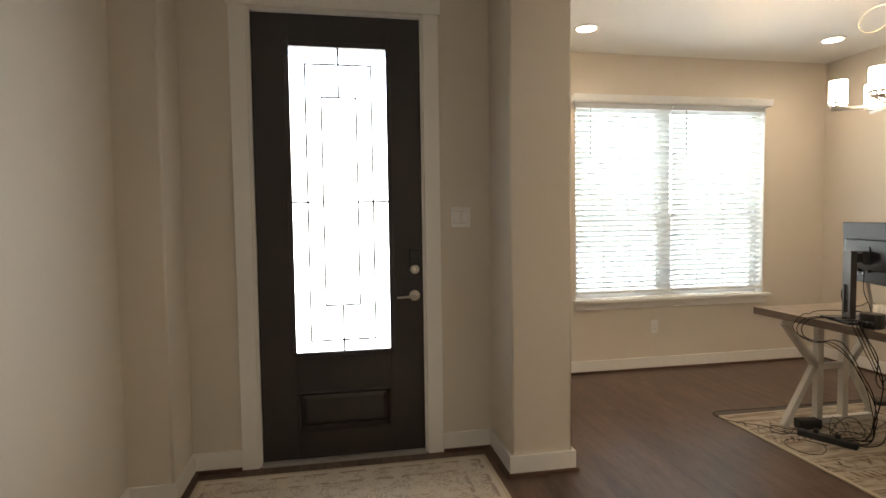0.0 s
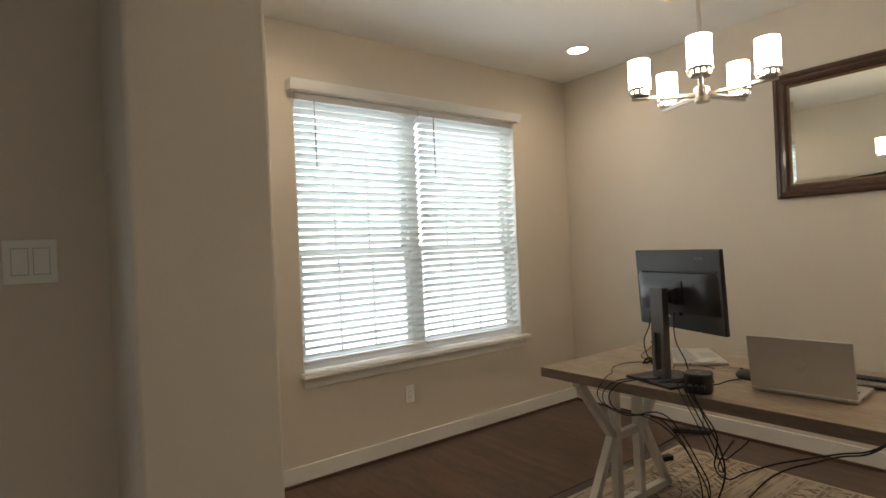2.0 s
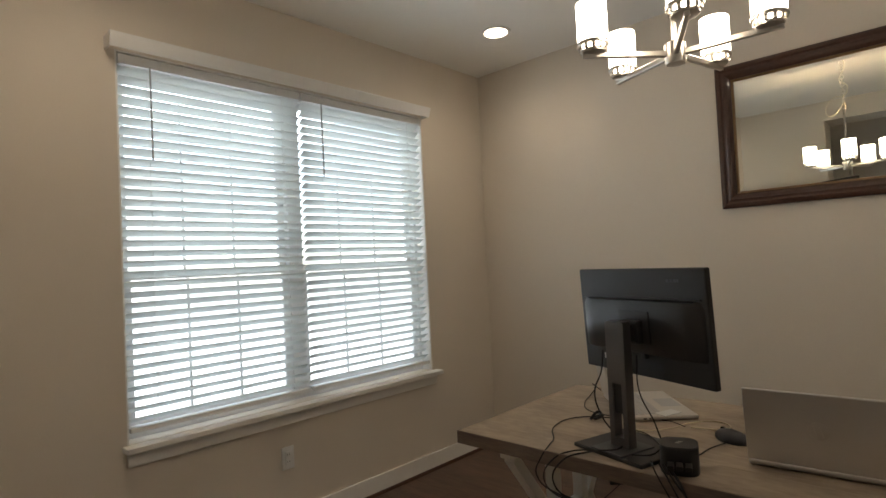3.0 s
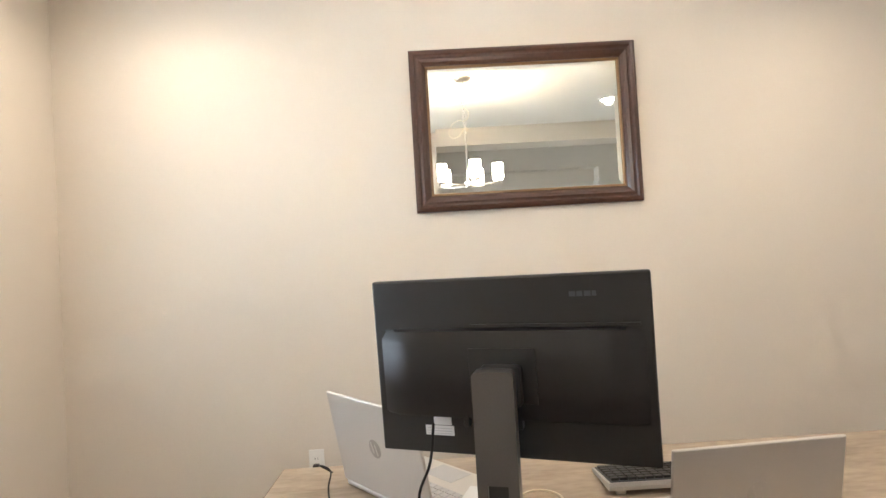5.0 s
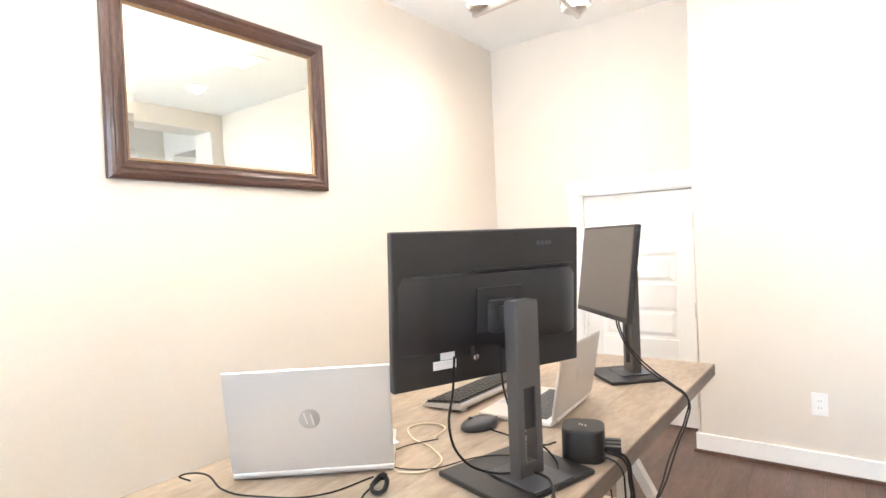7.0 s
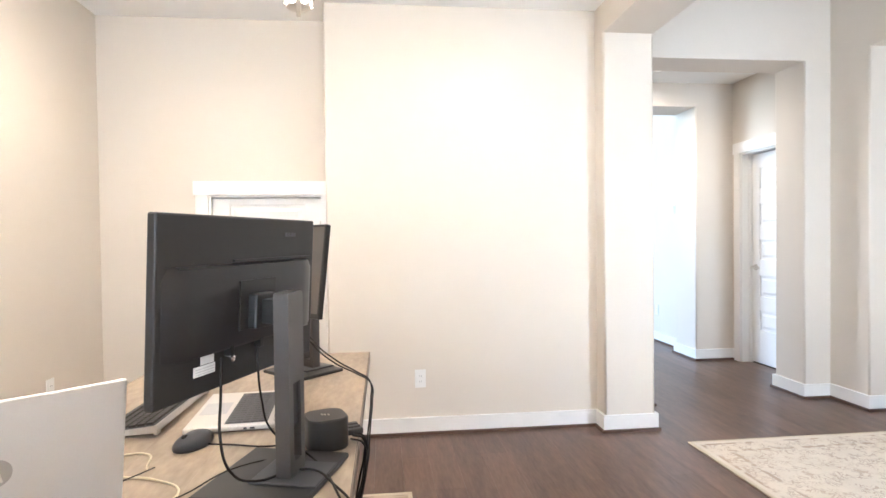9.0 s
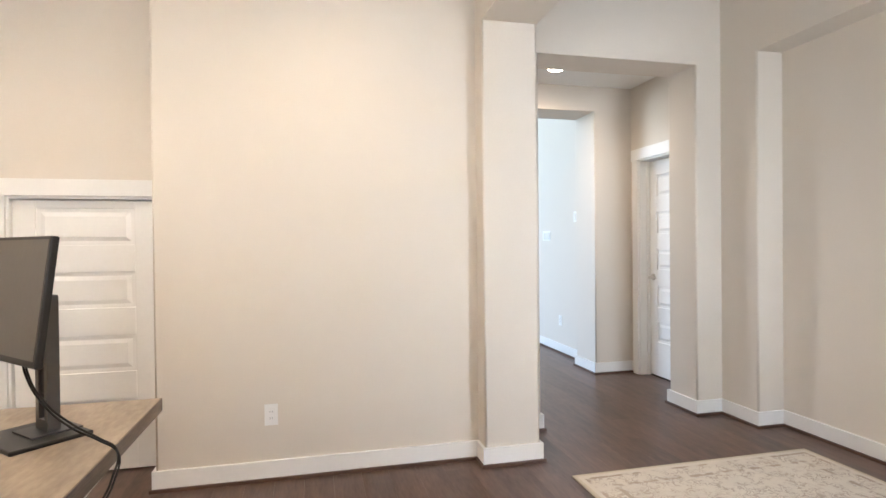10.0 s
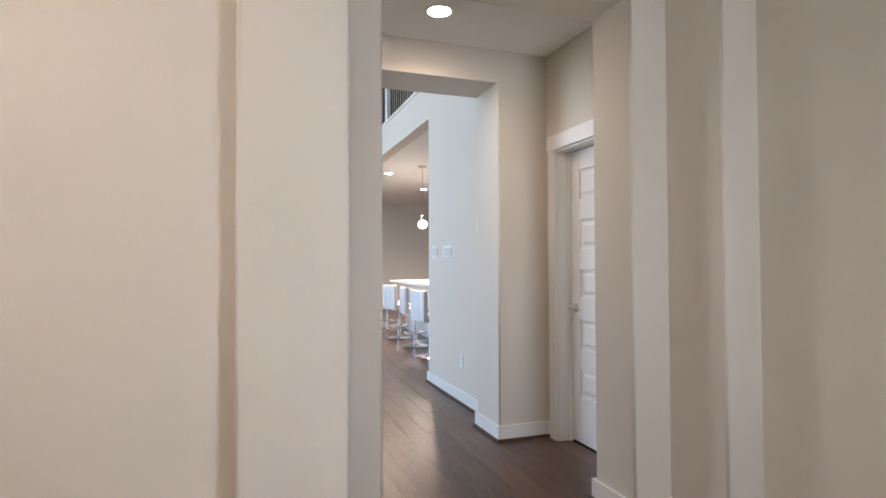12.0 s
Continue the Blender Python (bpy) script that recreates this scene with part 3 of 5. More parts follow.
for x0, z0, x1, z1 in LINES:
    bm = bmesh.new()
    box(bm, min(x0, x1) - 0.0053, 0.0135, min(z0, z1) - 0.0053, max(x0, x1) + 0.0053, 0.0175, max(z0, z1) + 0.0053)
    part("lead_came", bm, LEAD, pane)
lever_set(front, 0.852, 0.912, -1)
bm = bmesh.new()
lathe(bm, [(0.002, 0.024), (0.019, 0.023), (0.025, 0.018), (0.027, 0.008), (0.027, 0.0)], 30, pose(0.854, 0, 1.062, 90))
lock = part("deadbolt", bm, NICKEL, front, "nickel deadbolt housing")
bm = bmesh.new()
box(bm, 0.824, -0.02, 1.088, 0.884, 0, 1.178, 0.006)
part("keypad", bm, DARK_GLOSS, lock, "black keypad")
bm = bmesh.new()
box(bm, 0.850, -0.036, 1.049, 0.858, -0.0235, 1.075, 0.002)
part("thumb_turn", bm, CHROME, lock)
for hz in (0.25, 1.2, 2.2):
    bm = bmesh.new()
    rod(bm, (-0.003, -0.006, hz - 0.05), (-0.003, -0.006, hz + 0.05), 0.006, seg=10)
    part("hinge", bm, NICKEL, front)
structure("threshold", [(-0.469, 3.085, 0.0, 0.435, 3.23, 0.018)], material("aluminium_threshold", (0.5, 0.49, 0.47), 0.45, 0.7, vary=0.08), "worn aluminium door threshold", "threshold")

# closet door under the stairs
casing("door_casing_2", pose(3.705, CLY, 0, 0, 0, 180), 0.745, 1.552, 0.082, 0.092, "white painted casing round the short closet door")
panel_door("door_2", pose(3.689, CLY - 0.03, 0, 0, 0, 180), 0.713, 1.532, [(0.20, 0.41), (0.566, 0.772), (0.928, 1.13), (1.283, 1.488)], "white short panel door, closed, in the dining wall", -1, 0.95)

# hall door
casing("door_casing_3", pose(DXW, -1.302, 0, 0, 0, 90), 0.765, 2.047, 0.085, 0.105, "white painted casing round the hall door")
panel_door("door_3", pose(-1.037, -1.286, 0, 0, 0, 90), 0.733, 2.027, [(0.329, 0.517), (0.655, 0.855), (1.011, 1.20), (1.346, 1.546), (1.692, 1.892)], "white panel door, closed, in the hall", -1, 0.935)
structure("wall_behind_doors", [(-1.30, FY1, 0, -1.12, HY0, 2.76), (CX, HY0, 0, 4.45, -0.24, 1.7)], WALL, "plain wall behind the closed doors", "wall")


# window
def dining_window():
    win = thing("window_1", pose(0.03, 0, 0.015), "white double-hung twin window with blinds drawn", "window", kind="structure")
    x0, x1, z0, z1, y0, y1 = 1.905, 3.735, 0.625, 2.305, 4.49, 4.57
    mid = 2.795
    bm = bmesh.new()
    box(bm, x0, y0, z0, x0 + 0.028, y1, z1)
    box(bm, x1 - 0.028, y0, z0, x1, y1, z1)
    box(bm, x0 + 0.028, y0, z0, x1 - 0.028, y1, z0 + 0.028)
    box(bm, x0 + 0.028, y0, z1 - 0.028, x1 - 0.028, y1, z1)
    box(bm, mid - 0.036, y0 + 0.001, z0 + 0.028, mid + 0.036, y1 - 0.001, z1 - 0.028)
    frame_ob = part("window_frame", bm, VINYL, win)
    for a, b in ((x0 + 0.028, mid - 0.036), (mid + 0.036, x1 - 0.028)):
        for lo, hi, dy in ((z0 + 0.028, 1.352, 0.0), (1.318, z1 - 0.028, 0.03)):
            bm = bmesh.new()
            s = 0.038
            ya, yb = y0 + 0.012 + dy, y0 + 0.038 + dy
            box(bm, a, ya, lo, a + s, yb, hi)
            box(bm, b - s, ya, lo, b, yb, hi)
            box(bm, a + s, ya, lo, b - s, yb, lo + s)
            box(bm, a + s, ya, hi - s, b - s, yb, hi)
            w = (b - a - 2 * s) / 3
            for k in (1, 2):
                box(bm, a + s + k * w - 0.006, ya + 0.008, lo + s, a + s + k * w + 0.006, yb - 0.008, hi - s)
            sash = part("sash", bm, VINYL, win)
            bm = bmesh.new()
            box(bm, a + s, ya + 0.011, lo + s, b - s, ya + 0.015, hi - s)
            pane_ob = part("pane", bm, PANE, sash)
            pane_ob.visible_shadow = False
    bm = bmesh.new()
    box(bm, 1.885, 4.335, 0.600, 3.772, 4.40, 0.625, 0.004)
    box(bm, x0, 4.398, 0.602, x1, 4.49, 0.6245)
    part("window_sill", bm, TRIM, win, "white painted sill")
    bm = bmesh.new()
    box(bm, 1.90, 4.382, 0.535, 3.755, 4.40, 0.60, 0.003)
    part("apron", bm, TRIM, win)
    for a, b, lo, hi in ((x0, x0 + 0.008, z0, z1), (x1 - 0.008, x1, z0, z1), (x0 + 0.008, x1 - 0.008, z1 - 0.008, z1)):
        bm = bmesh.new()
        box(bm, a, 4.403, lo, b, 4.4895, hi)
        part("liner_board", bm, TRIM, win, "white painted window reveal")


dining_window()


def blind(x0, x1, wand_x):
    b = thing("venetian_blind", pose(x0, 4.428, 0.015), "white two-inch venetian blind, lowered with slats half open", "window blind", "blinds of the dining window")
    w = x1 - x0
    bm = bmesh.new()
    box(bm, 0, -0.025, 2.250, w, 0.025, 2.292, 0.002)
    part("headrail", bm, VINYL, b)
    slat_bm = bmesh.new()
    n = 5
    rows = []
    for k in range(n + 1):
        u = -0.025 + 0.05 * k / n
        crown = 0.0028 * (1 - (u / 0.025) ** 2)
        rows.append([slat_bm.verts.new((x, u, crown + dz)) for dz in (0, 0.0025) for x in (0.003, w - 0.003)])
    for r, q in zip(rows, rows[1:]):
        slat_bm.faces.new((r[0], r[1], q[1], q[0]))
        slat_bm.faces.new((r[2], q[2], q[3], r[3]))
        slat_bm.faces.new((r[0], q[0], q[2], r[2]))
        slat_bm.faces.new((r[1], r[3], q[3], q[1]))
    for r in (rows[0], rows[-1]):
        slat_bm.faces.new((r[0], r[2], r[3], r[1]))
    data = mesh_of("slat", slat_bm, SLAT)
    z = 2.2295
    while z > 0.715:
        s = new("slat", data)
        s.parent = b
        s.matrix_local = pose(0, 0, z, -32 + random.uniform(-0.3, 0.3), random.uniform(-0.03, 0.03), 0)
        z -= 0.0445
    bm = bmesh.new()
    box(bm, 0.003, -0.025, 0.668, w - 0.003, 0.025, 0.690, 0.004)
    part("bottom_rail", bm, VINYL, b)
    for f in (0.13, 0.87):
        for dy in (-0.027, 0.027):
            bm = bmesh.new()
            rod(bm, (w * f, dy, 0.69), (w * f, dy, 2.25), 0.0011, seg=5)
            part("ladder_cord", bm, VINYL, b)
    bm = bmesh.new()
    rod(bm, (wand_x - x0, -0.036, 1.84), (wand_x - x0, -0.034, 2.25), 0.004, seg=8)
    part("tilt_wand", bm, WAND, b, "grey clear tilt wand")


blind(1.948, 2.838, 2.073)
blind(2.850, 3.748, 2.97)
val = thing("blind_valance", pose(1.895, 4.36, 2.305), "white moulded valance over the blinds", "valance")
bm = bmesh.new()
prism(bm, [(0, 0), (0.006, 0.0), (0.012, 0.016), (0.02, 0.042), (0.024, 0.054), (0.024, 0.058), (0, 0.058)], 1.875, pose(0, -0.026, 0, 0, 0, -90) @ pose(0, 0, 0))
part("front_board", bm, VINYL, val)
for x in (0.0, 1.868):
    bm = bmesh.new()
    box(bm, x, -0.026, 0, x + 0.007, 0.04, 0.056, 0.001)
    part("return_board", bm, VINYL, val)


# ---- plates and outlets ----
def wall_plate(name, m, gangs, outlet, label, group=""):
    """Its face looks to -y of m."""
    w = 0.07 + 0.046 * (gangs - 1)
    p = thing(name, m, label, "outlet" if outlet else "light switch", group)
    bm = bmesh.new()
    box(bm, -w / 2, -0.006, -0.0575, w / 2, 0, 0.0575, 0.002)
    part("plate", bm, PLASTIC_WHITE, p)
    for g in range(gangs):
        x = (g - (gangs - 1) / 2) * 0.046
        bm = bmesh.new()
        if outlet:
            box(bm, x - 0.0165, -0.009, -0.034, x + 0.0165, -0.006, 0.034, 0.002)
            part("socket", bm, PLASTIC_WHITE, p)
            for z in (-0.018, 0.018):
                for dx in (-0.006, 0.006):
                    bm = bmesh.new()
                    box(bm, x + dx - 0.001, -0.0096, z - 0.004, x + dx + 0.001, -0.0088, z + 0.004)
                    part("slot", bm, HOLE, p)
        else:
            box(bm, x - 0.0184, -0.0066, -0.0352, x + 0.0184, -0.0058, 0.0352)
            part("rocker_gap", bm, SWITCH_GAP, p)
            bm = bmesh.new()
            prism(bm, [(0, -0.033), (-0.004, -0.033), (-0.008, 0.033), (0, 0.033)], 0.033, pose(x + 0.0165, -0.0058, 0, 0, 0, 90))
            part("rocker", bm, PLASTIC_WHITE, p)
    return p


wall_plate("light_switch", pose(0.655, 3.10, 1.353), 2, False, "white double rocker switch by the front door")
wall_plate("wall_outlet", pose(2.675, 4.40, 0.378), 1, True, "white duplex outlet under the window", "wall outlets")
wall_plate("wall_outlet", pose(2.333, BY, 0.355, 0, 0, 180), 1, True, "white duplex outlet on the plain beige wall", "wall outlets")
plugged = wall_plate("wall_outlet", pose(MX, 3.268, 0.437, 0, 0, -90), 1, True, "white duplex outlet with a black plug in it", "wall outlets")
bm = bmesh.new()
box(bm, -0.014, -0.034, -0.032, 0.014, -0.009, -0.004, 0.004)
part("plug", bm, BLACK_PLASTIC, plugged, "black plug")
wall_plate("wall_outlet", pose(MX, 0.535, 0.443, 0, 0, -90), 1, True, "white duplex outlet behind the desk", "wall outlets")
wall_plate("light_switch", pose(SX, -2.85, 1.354, 0, 0, 90), 4, False, "white four-gang switch on the great room wall")
wall_plate("light_switch", pose(SX, -3.217, 1.354, 0, 0, 90), 3, False, "white triple switch on the great room wall")
wall_plate("wall_outlet", pose(SX, -2.486, 0.371, 0, 0, 90), 1, True, "white duplex outlet on the great room wall", "wall outlets")
wall_plate("thermostat", pose(SX, -2.10, 1.55, 0, 0, 90), 1, False, "white slim control plate on the great room wall")


# ---- ceiling lights ----
def can_light(x, y, z, label):
    c = thing("recessed_light", pose(x, y, z), label, "recessed light", "recessed ceiling lights")
    bm = bmesh.new()
    lathe(bm, [(0.092, -0.002), (0.09, -0.006), (0.076, -0.009), (0.070, -0.006), (0.068, -0.0005)], 32)
    part("trim_ring", bm, TRIM, c, smooth=True)
    bm = bmesh.new()
    lathe(bm, [(0.02, -0.0080), (0.05, -0.0075), (0.0665, -0.006), (0.0665, -0.001)], 28)
    part("lens", bm, CAN_LENS, c, "glowing white lens", True)


for x, y, power in DINING_CANS:
    can_light(x, y, CEIL, "lit white recessed light in the dining ceiling")
can_light(*HALL_CAN, 2.76, "lit white recessed light in the hall ceiling")
for x, y in KITCHEN_CANS:
    can_light(x, y, LZ0, "lit white recessed light in the kitchen ceiling")
vent = thing("ceiling_vent", pose(2.855, 1.09, CEIL), "white metal air vent in the ceiling", "vent")
bm = bmesh.new()
for a in ((-0.18, -0.10, 0.18, -0.08), (-0.18, 0.08, 0.18, 0.10), (-0.18, -0.08, -0.16, 0.08), (0.16, -0.08, 0.18, 0.08)):
    box(bm, a[0], a[1], -0.008, a[2], a[3], 0)
part("frame", bm, TRIM, vent)
for k in range(9):
    bm = bmesh.new()
    box(bm, -0.16, -0.008, -0.0015, 0.16, 0.008, 0, m=pose(0, -0.07 + k * 0.0175, -0.006, 35))
    part("slat", bm, TRIM, vent)


# ---- chandelier ----
def chandelier():
    hx, hy, hz = CHANDELIER
    ch = thing("chandelier", pose(hx, hy, hz), "brushed nickel five-arm chandelier with lit frosted shades", "chandelier")
    bm = bmesh.new()
    lathe(bm, [(0.006, -0.03), (0.026, -0.028), (0.028, -0.02), (0.028, 0.028), (0.02, 0.034), (0.0085, 0.036)], 24)
    part("hub", bm, NICKEL, ch, smooth=True)
    bm = bmesh.new()
    rod(bm, (0, 0, 0.03), (0, 0, 0.40), 0.0075)
    lathe(bm, [(0.004, 0.40), (0.012, 0.405), (0.012, 0.425), (0.004, 0.43)], 14)
    part("stem", bm, NICKEL, ch, smooth=True)
    top = CEIL - hz
    bm = bmesh.new()
    lathe(bm, [(0.065, top), (0.065, top - 0.008), (0.055, top - 0.022), (0.012, top - 0.028), (0.008, top - 0.04)], 24)
    part("canopy", bm, NICKEL, ch, smooth=True)
    z, k = 0.435, 0
    while z < top - 0.045:
        ringpts = [(0.011 * math.cos(a), 0.0, 0.018 * math.sin(a)) for a in [6.28318 * i / 8 for i in range(8)]]
        m = pose(0, 0, z + 0.012, 0, 0, 90 * (k % 2))
        cable("chain_link", [m @ Vector(p) for p in ringpts], 0.002, NICKEL, "", parent=ch, cyclic=True)
        z, k = z + 0.027, k + 1
    cable("cord", [(0.0, 0.004, 0.40), (0.012, -0.015, 0.44), (-0.045, 0.06, 0.385), (-0.085, 0.115, 0.405), (-0.08, 0.105, 0.475), (-0.035, 0.05, 0.51), (0.012, -0.01, 0.50), (0.02, -0.03, 0.56), (-0.012, 0.018, 0.62), (0.012, -0.018, 0.70), (-0.004, 0.0, top - 0.02)], 0.0022, CABLE_CREAM, "cream swagged cord", parent=ch)
    for i in range(5):
        a = radians(206 + 72 * i)
        c, s = math.cos(a), math.sin(a)
        turn = pose(0, 0, 0, 0, 0, 206 + 72 * i)
        bm = bmesh.new()
        box(bm, 0.02, -0.007, -0.009, 0.262, 0.007, 0.009, 0.003, turn @ pose(0, 0, 0, 0, -1.5, 0))
        arm = part("arm", bm, NICKEL, ch)
        px, py = 0.23 * c, 0.23 * s
        bm = bmesh.new()
        place = Matrix.Translation((px, py, 0))
        lathe(bm, [(0.012, 0.008), (0.030, 0.010), (0.034, 0.013), (0.034, 0.020), (0.030, 0.021)], 28, place)
        lathe(bm, [(0.036, 0.031), (0.0435, 0.031), (0.0445, 0.034), (0.0445, 0.041), (0.042, 0.042)], 28, place)
        for k in range(12):
            box(bm, 0.030, -0.0045, 0.019, 0.040, 0.0045, 0.033, m=place @ pose(0, 0, 0, 0, 0, 30 * k))
        part("cup", bm, NICKEL, arm, "pierced nickel shade holder", True)
        bm = bmesh.new()
        lathe(bm, [(0.022, 0.0215), (0.031, 0.022), (0.0405, 0.038), (0.0415, 0.042), (0.0415, 0.152), (0.0395, 0.152), (0.0385, 0.044)], 32, place)
        part("shade", bm, SHADE_GLASS, arm, "lit frosted glass cylinder shade", True)
    return ch


chandelier()

# ---- mirror ----
mir = thing("wall_mirror_framed", pose(MX, 2.211, 1.934, 0, 0, -90), "mahogany framed wall mirror with gilt inner beading", "mirror")
MW, MH = 1.062, 0.757
PROFILE = [(0.0, 0.0), (0.0, 0.026), (0.010, 0.034), (0.022, 0.036), (0.030, 0.030), (0.036, 0.030), (0.044, 0.033), (0.058, 0.028), (0.070, 0.018), (0.074, 0.018), (0.074, 0.0)]
for side in range(4):
    length, across = (MW, MH) if side % 2 == 0 else (MH, MW)
    m = pose(0, 0, 0, 0, 90 * side, 0)
    bm = bmesh.new()
    ends = []
    for e in (-1, 1):
        ends.append([bm.verts.new(m @ Vector((e * (length / 2 - u), -d, -across / 2 + u))) for u, d in PROFILE])
    k = len(PROFILE)
    for i in range(k):
        bm.faces.new((ends[0][i], ends[0][(i + 1) % k], ends[1][(i + 1) % k], ends[1][i]))
    bm.faces.new(ends[0])
    bm.faces.new(ends[1][::-1])
    part("frame_side", bm, MAHOGANY, mir)
    bm = bmesh.new()
    prof = [(0.074, 0.004), (0.074, 0.013), (0.077, 0.014), (0.0845, 0.010), (0.0845, 0.004)]
    ends = [[bm.verts.new(m @ Vector((e * (length / 2 - u), -d, -across / 2 + u))) for u, d in prof] for e in (-1, 1)]
    for i in range(5):
        bm.faces.new((ends[0][i], ends[0][(i + 1) % 5], ends[1][(i + 1) % 5], ends[1][i]))
    part("gilt_bead", bm, GOLD, mir, "gilt inner beading")
bm = bmesh.new()
a = [bm.verts.new((x, -0.006, z)) for x, z in ((-MW / 2 + 0.084, -MH / 2 + 0.084), (MW / 2 - 0.084, -MH / 2 + 0.084), (MW / 2 - 0.084, MH / 2 - 0.084), (-MW / 2 + 0.084, MH / 2 - 0.084))]
c = [bm.verts.new((x, -0.0095, z)) for x, z in ((-MW / 2 + 0.106, -MH / 2 + 0.106), (MW / 2 - 0.106, -MH / 2 + 0.106), (MW / 2 - 0.106, MH / 2 - 0.106), (-MW / 2 + 0.106, MH / 2 - 0.106))]
bk = [bm.verts.new((v.co.x, -0.002, v.co.z)) for v in a]
bm.faces.new(c)
bm.faces.new(bk)
for i in range(4):
    bm.faces.new((a[i], a[(i + 1) % 4], c[(i + 1) % 4], c[i]))
    bm.faces.new((a[i], bk[i], bk[(i + 1) % 4], a[(i + 1) % 4]))
part("mirror_glass", bm, MIRROR, mir, "bevelled mirror glass")

# ---- desk ----
DX0, DX1, DY0, DY1, DZ = 2.624, 3.455, 1.298, 3.152, 0.745
desk = thing("desk", pose(DX0, DY0, 0), "weathered brown wooden trestle desk with off-white legs", "desk")
bm = bmesh.new()
dw, dl = DX1 - DX0, DY1 - DY0
n_board = 5
for k in range(n_board):
    bm = bmesh.new()
    box(bm, dw * k / n_board + 0.0002, 0.0, DZ - 0.042, dw * (k + 1) / n_board - 0.0002, dl, DZ, 0.0005)
    part("top_board", bm, DESK_WOOD, desk)
bm = bmesh.new()
box(bm, -0.004, -0.004, DZ - 0.044, 0.0, dl + 0.004, DZ - 0.001)
box(bm, dw, -0.004, DZ - 0.044, dw + 0.004, dl + 0.004, DZ - 0.001)
box(bm, 0.0, -0.004, DZ - 0.044, dw, -0.0005, DZ - 0.001)
box(bm, 0.0, dl + 0.0005, DZ - 0.044, dw, dl + 0.004, DZ - 0.001)
part("edge_band", bm, DESK_EDGE, desk, "darker worn edge")


def bar(bm, a, b, w, d):
    """A square bar from a to b in the x, z plane, d deep along y."""
    a, b = Vector(a), Vector(b)
    m = Matrix.Translation((a + b) / 2) @ (b - a).to_track_quat("Z", "Y").to_matrix().to_4x4()
    box(bm, -w / 2, -d / 2, -(b - a).length / 2, w / 2, d / 2, (b - a).length / 2, 0.003, m)


for y in (1.675, 0.17):
    bm = bmesh.new()
    box(bm, 0.03, y - 0.022, DZ - 0.075, dw - 0.03, y + 0.022, DZ - 0.0425, 0.003)
    trestle = part("trestle", bm, LEG_WHITE, desk, "off-white painted trestle")
    for x in (0.315, 0.505):
        bm = bmesh.new()
        bar(bm, (x, y, 0.0), (x, y, DZ - 0.075), 0.042, 0.042)
        part("post", bm, LEG_WHITE, trestle)
    for sx in (1, -1):
        cxd = dw / 2
        for z0, z1, x0, x1 in ((0.0, 0.40, 0.345, 0.125), (0.37, DZ - 0.075, 0.125, 0.355)):
            bm = bmesh.new()
            bar(bm, (cxd - sx * x0, y, z0 + 0.012), (cxd - sx * x1, y, z1), 0.040, 0.038)
            part("diagonal", bm, LEG_WHITE, trestle)
    bm = bmesh.new()
    box(bm, 0.336, y - 0.018, 0.36, 0.484, y + 0.018, 0.398, 0.003)
    part("crossbar", bm, LEG_WHITE, trestle)
    bm = bmesh.new()
    box(bm, 0.336, y - 0.02, 0.012, 0.76, y + 0.02, 0.05, 0.003)
    part("foot_bar", bm, LEG_WHITE, trestle)
bm = bmesh.new()
box(bm, 0.39, 0.19, DZ - 0.10, 0.43, 1.655, DZ - 0.0425, 0.003)
part("long_rail", bm, LEG_WHITE, desk)


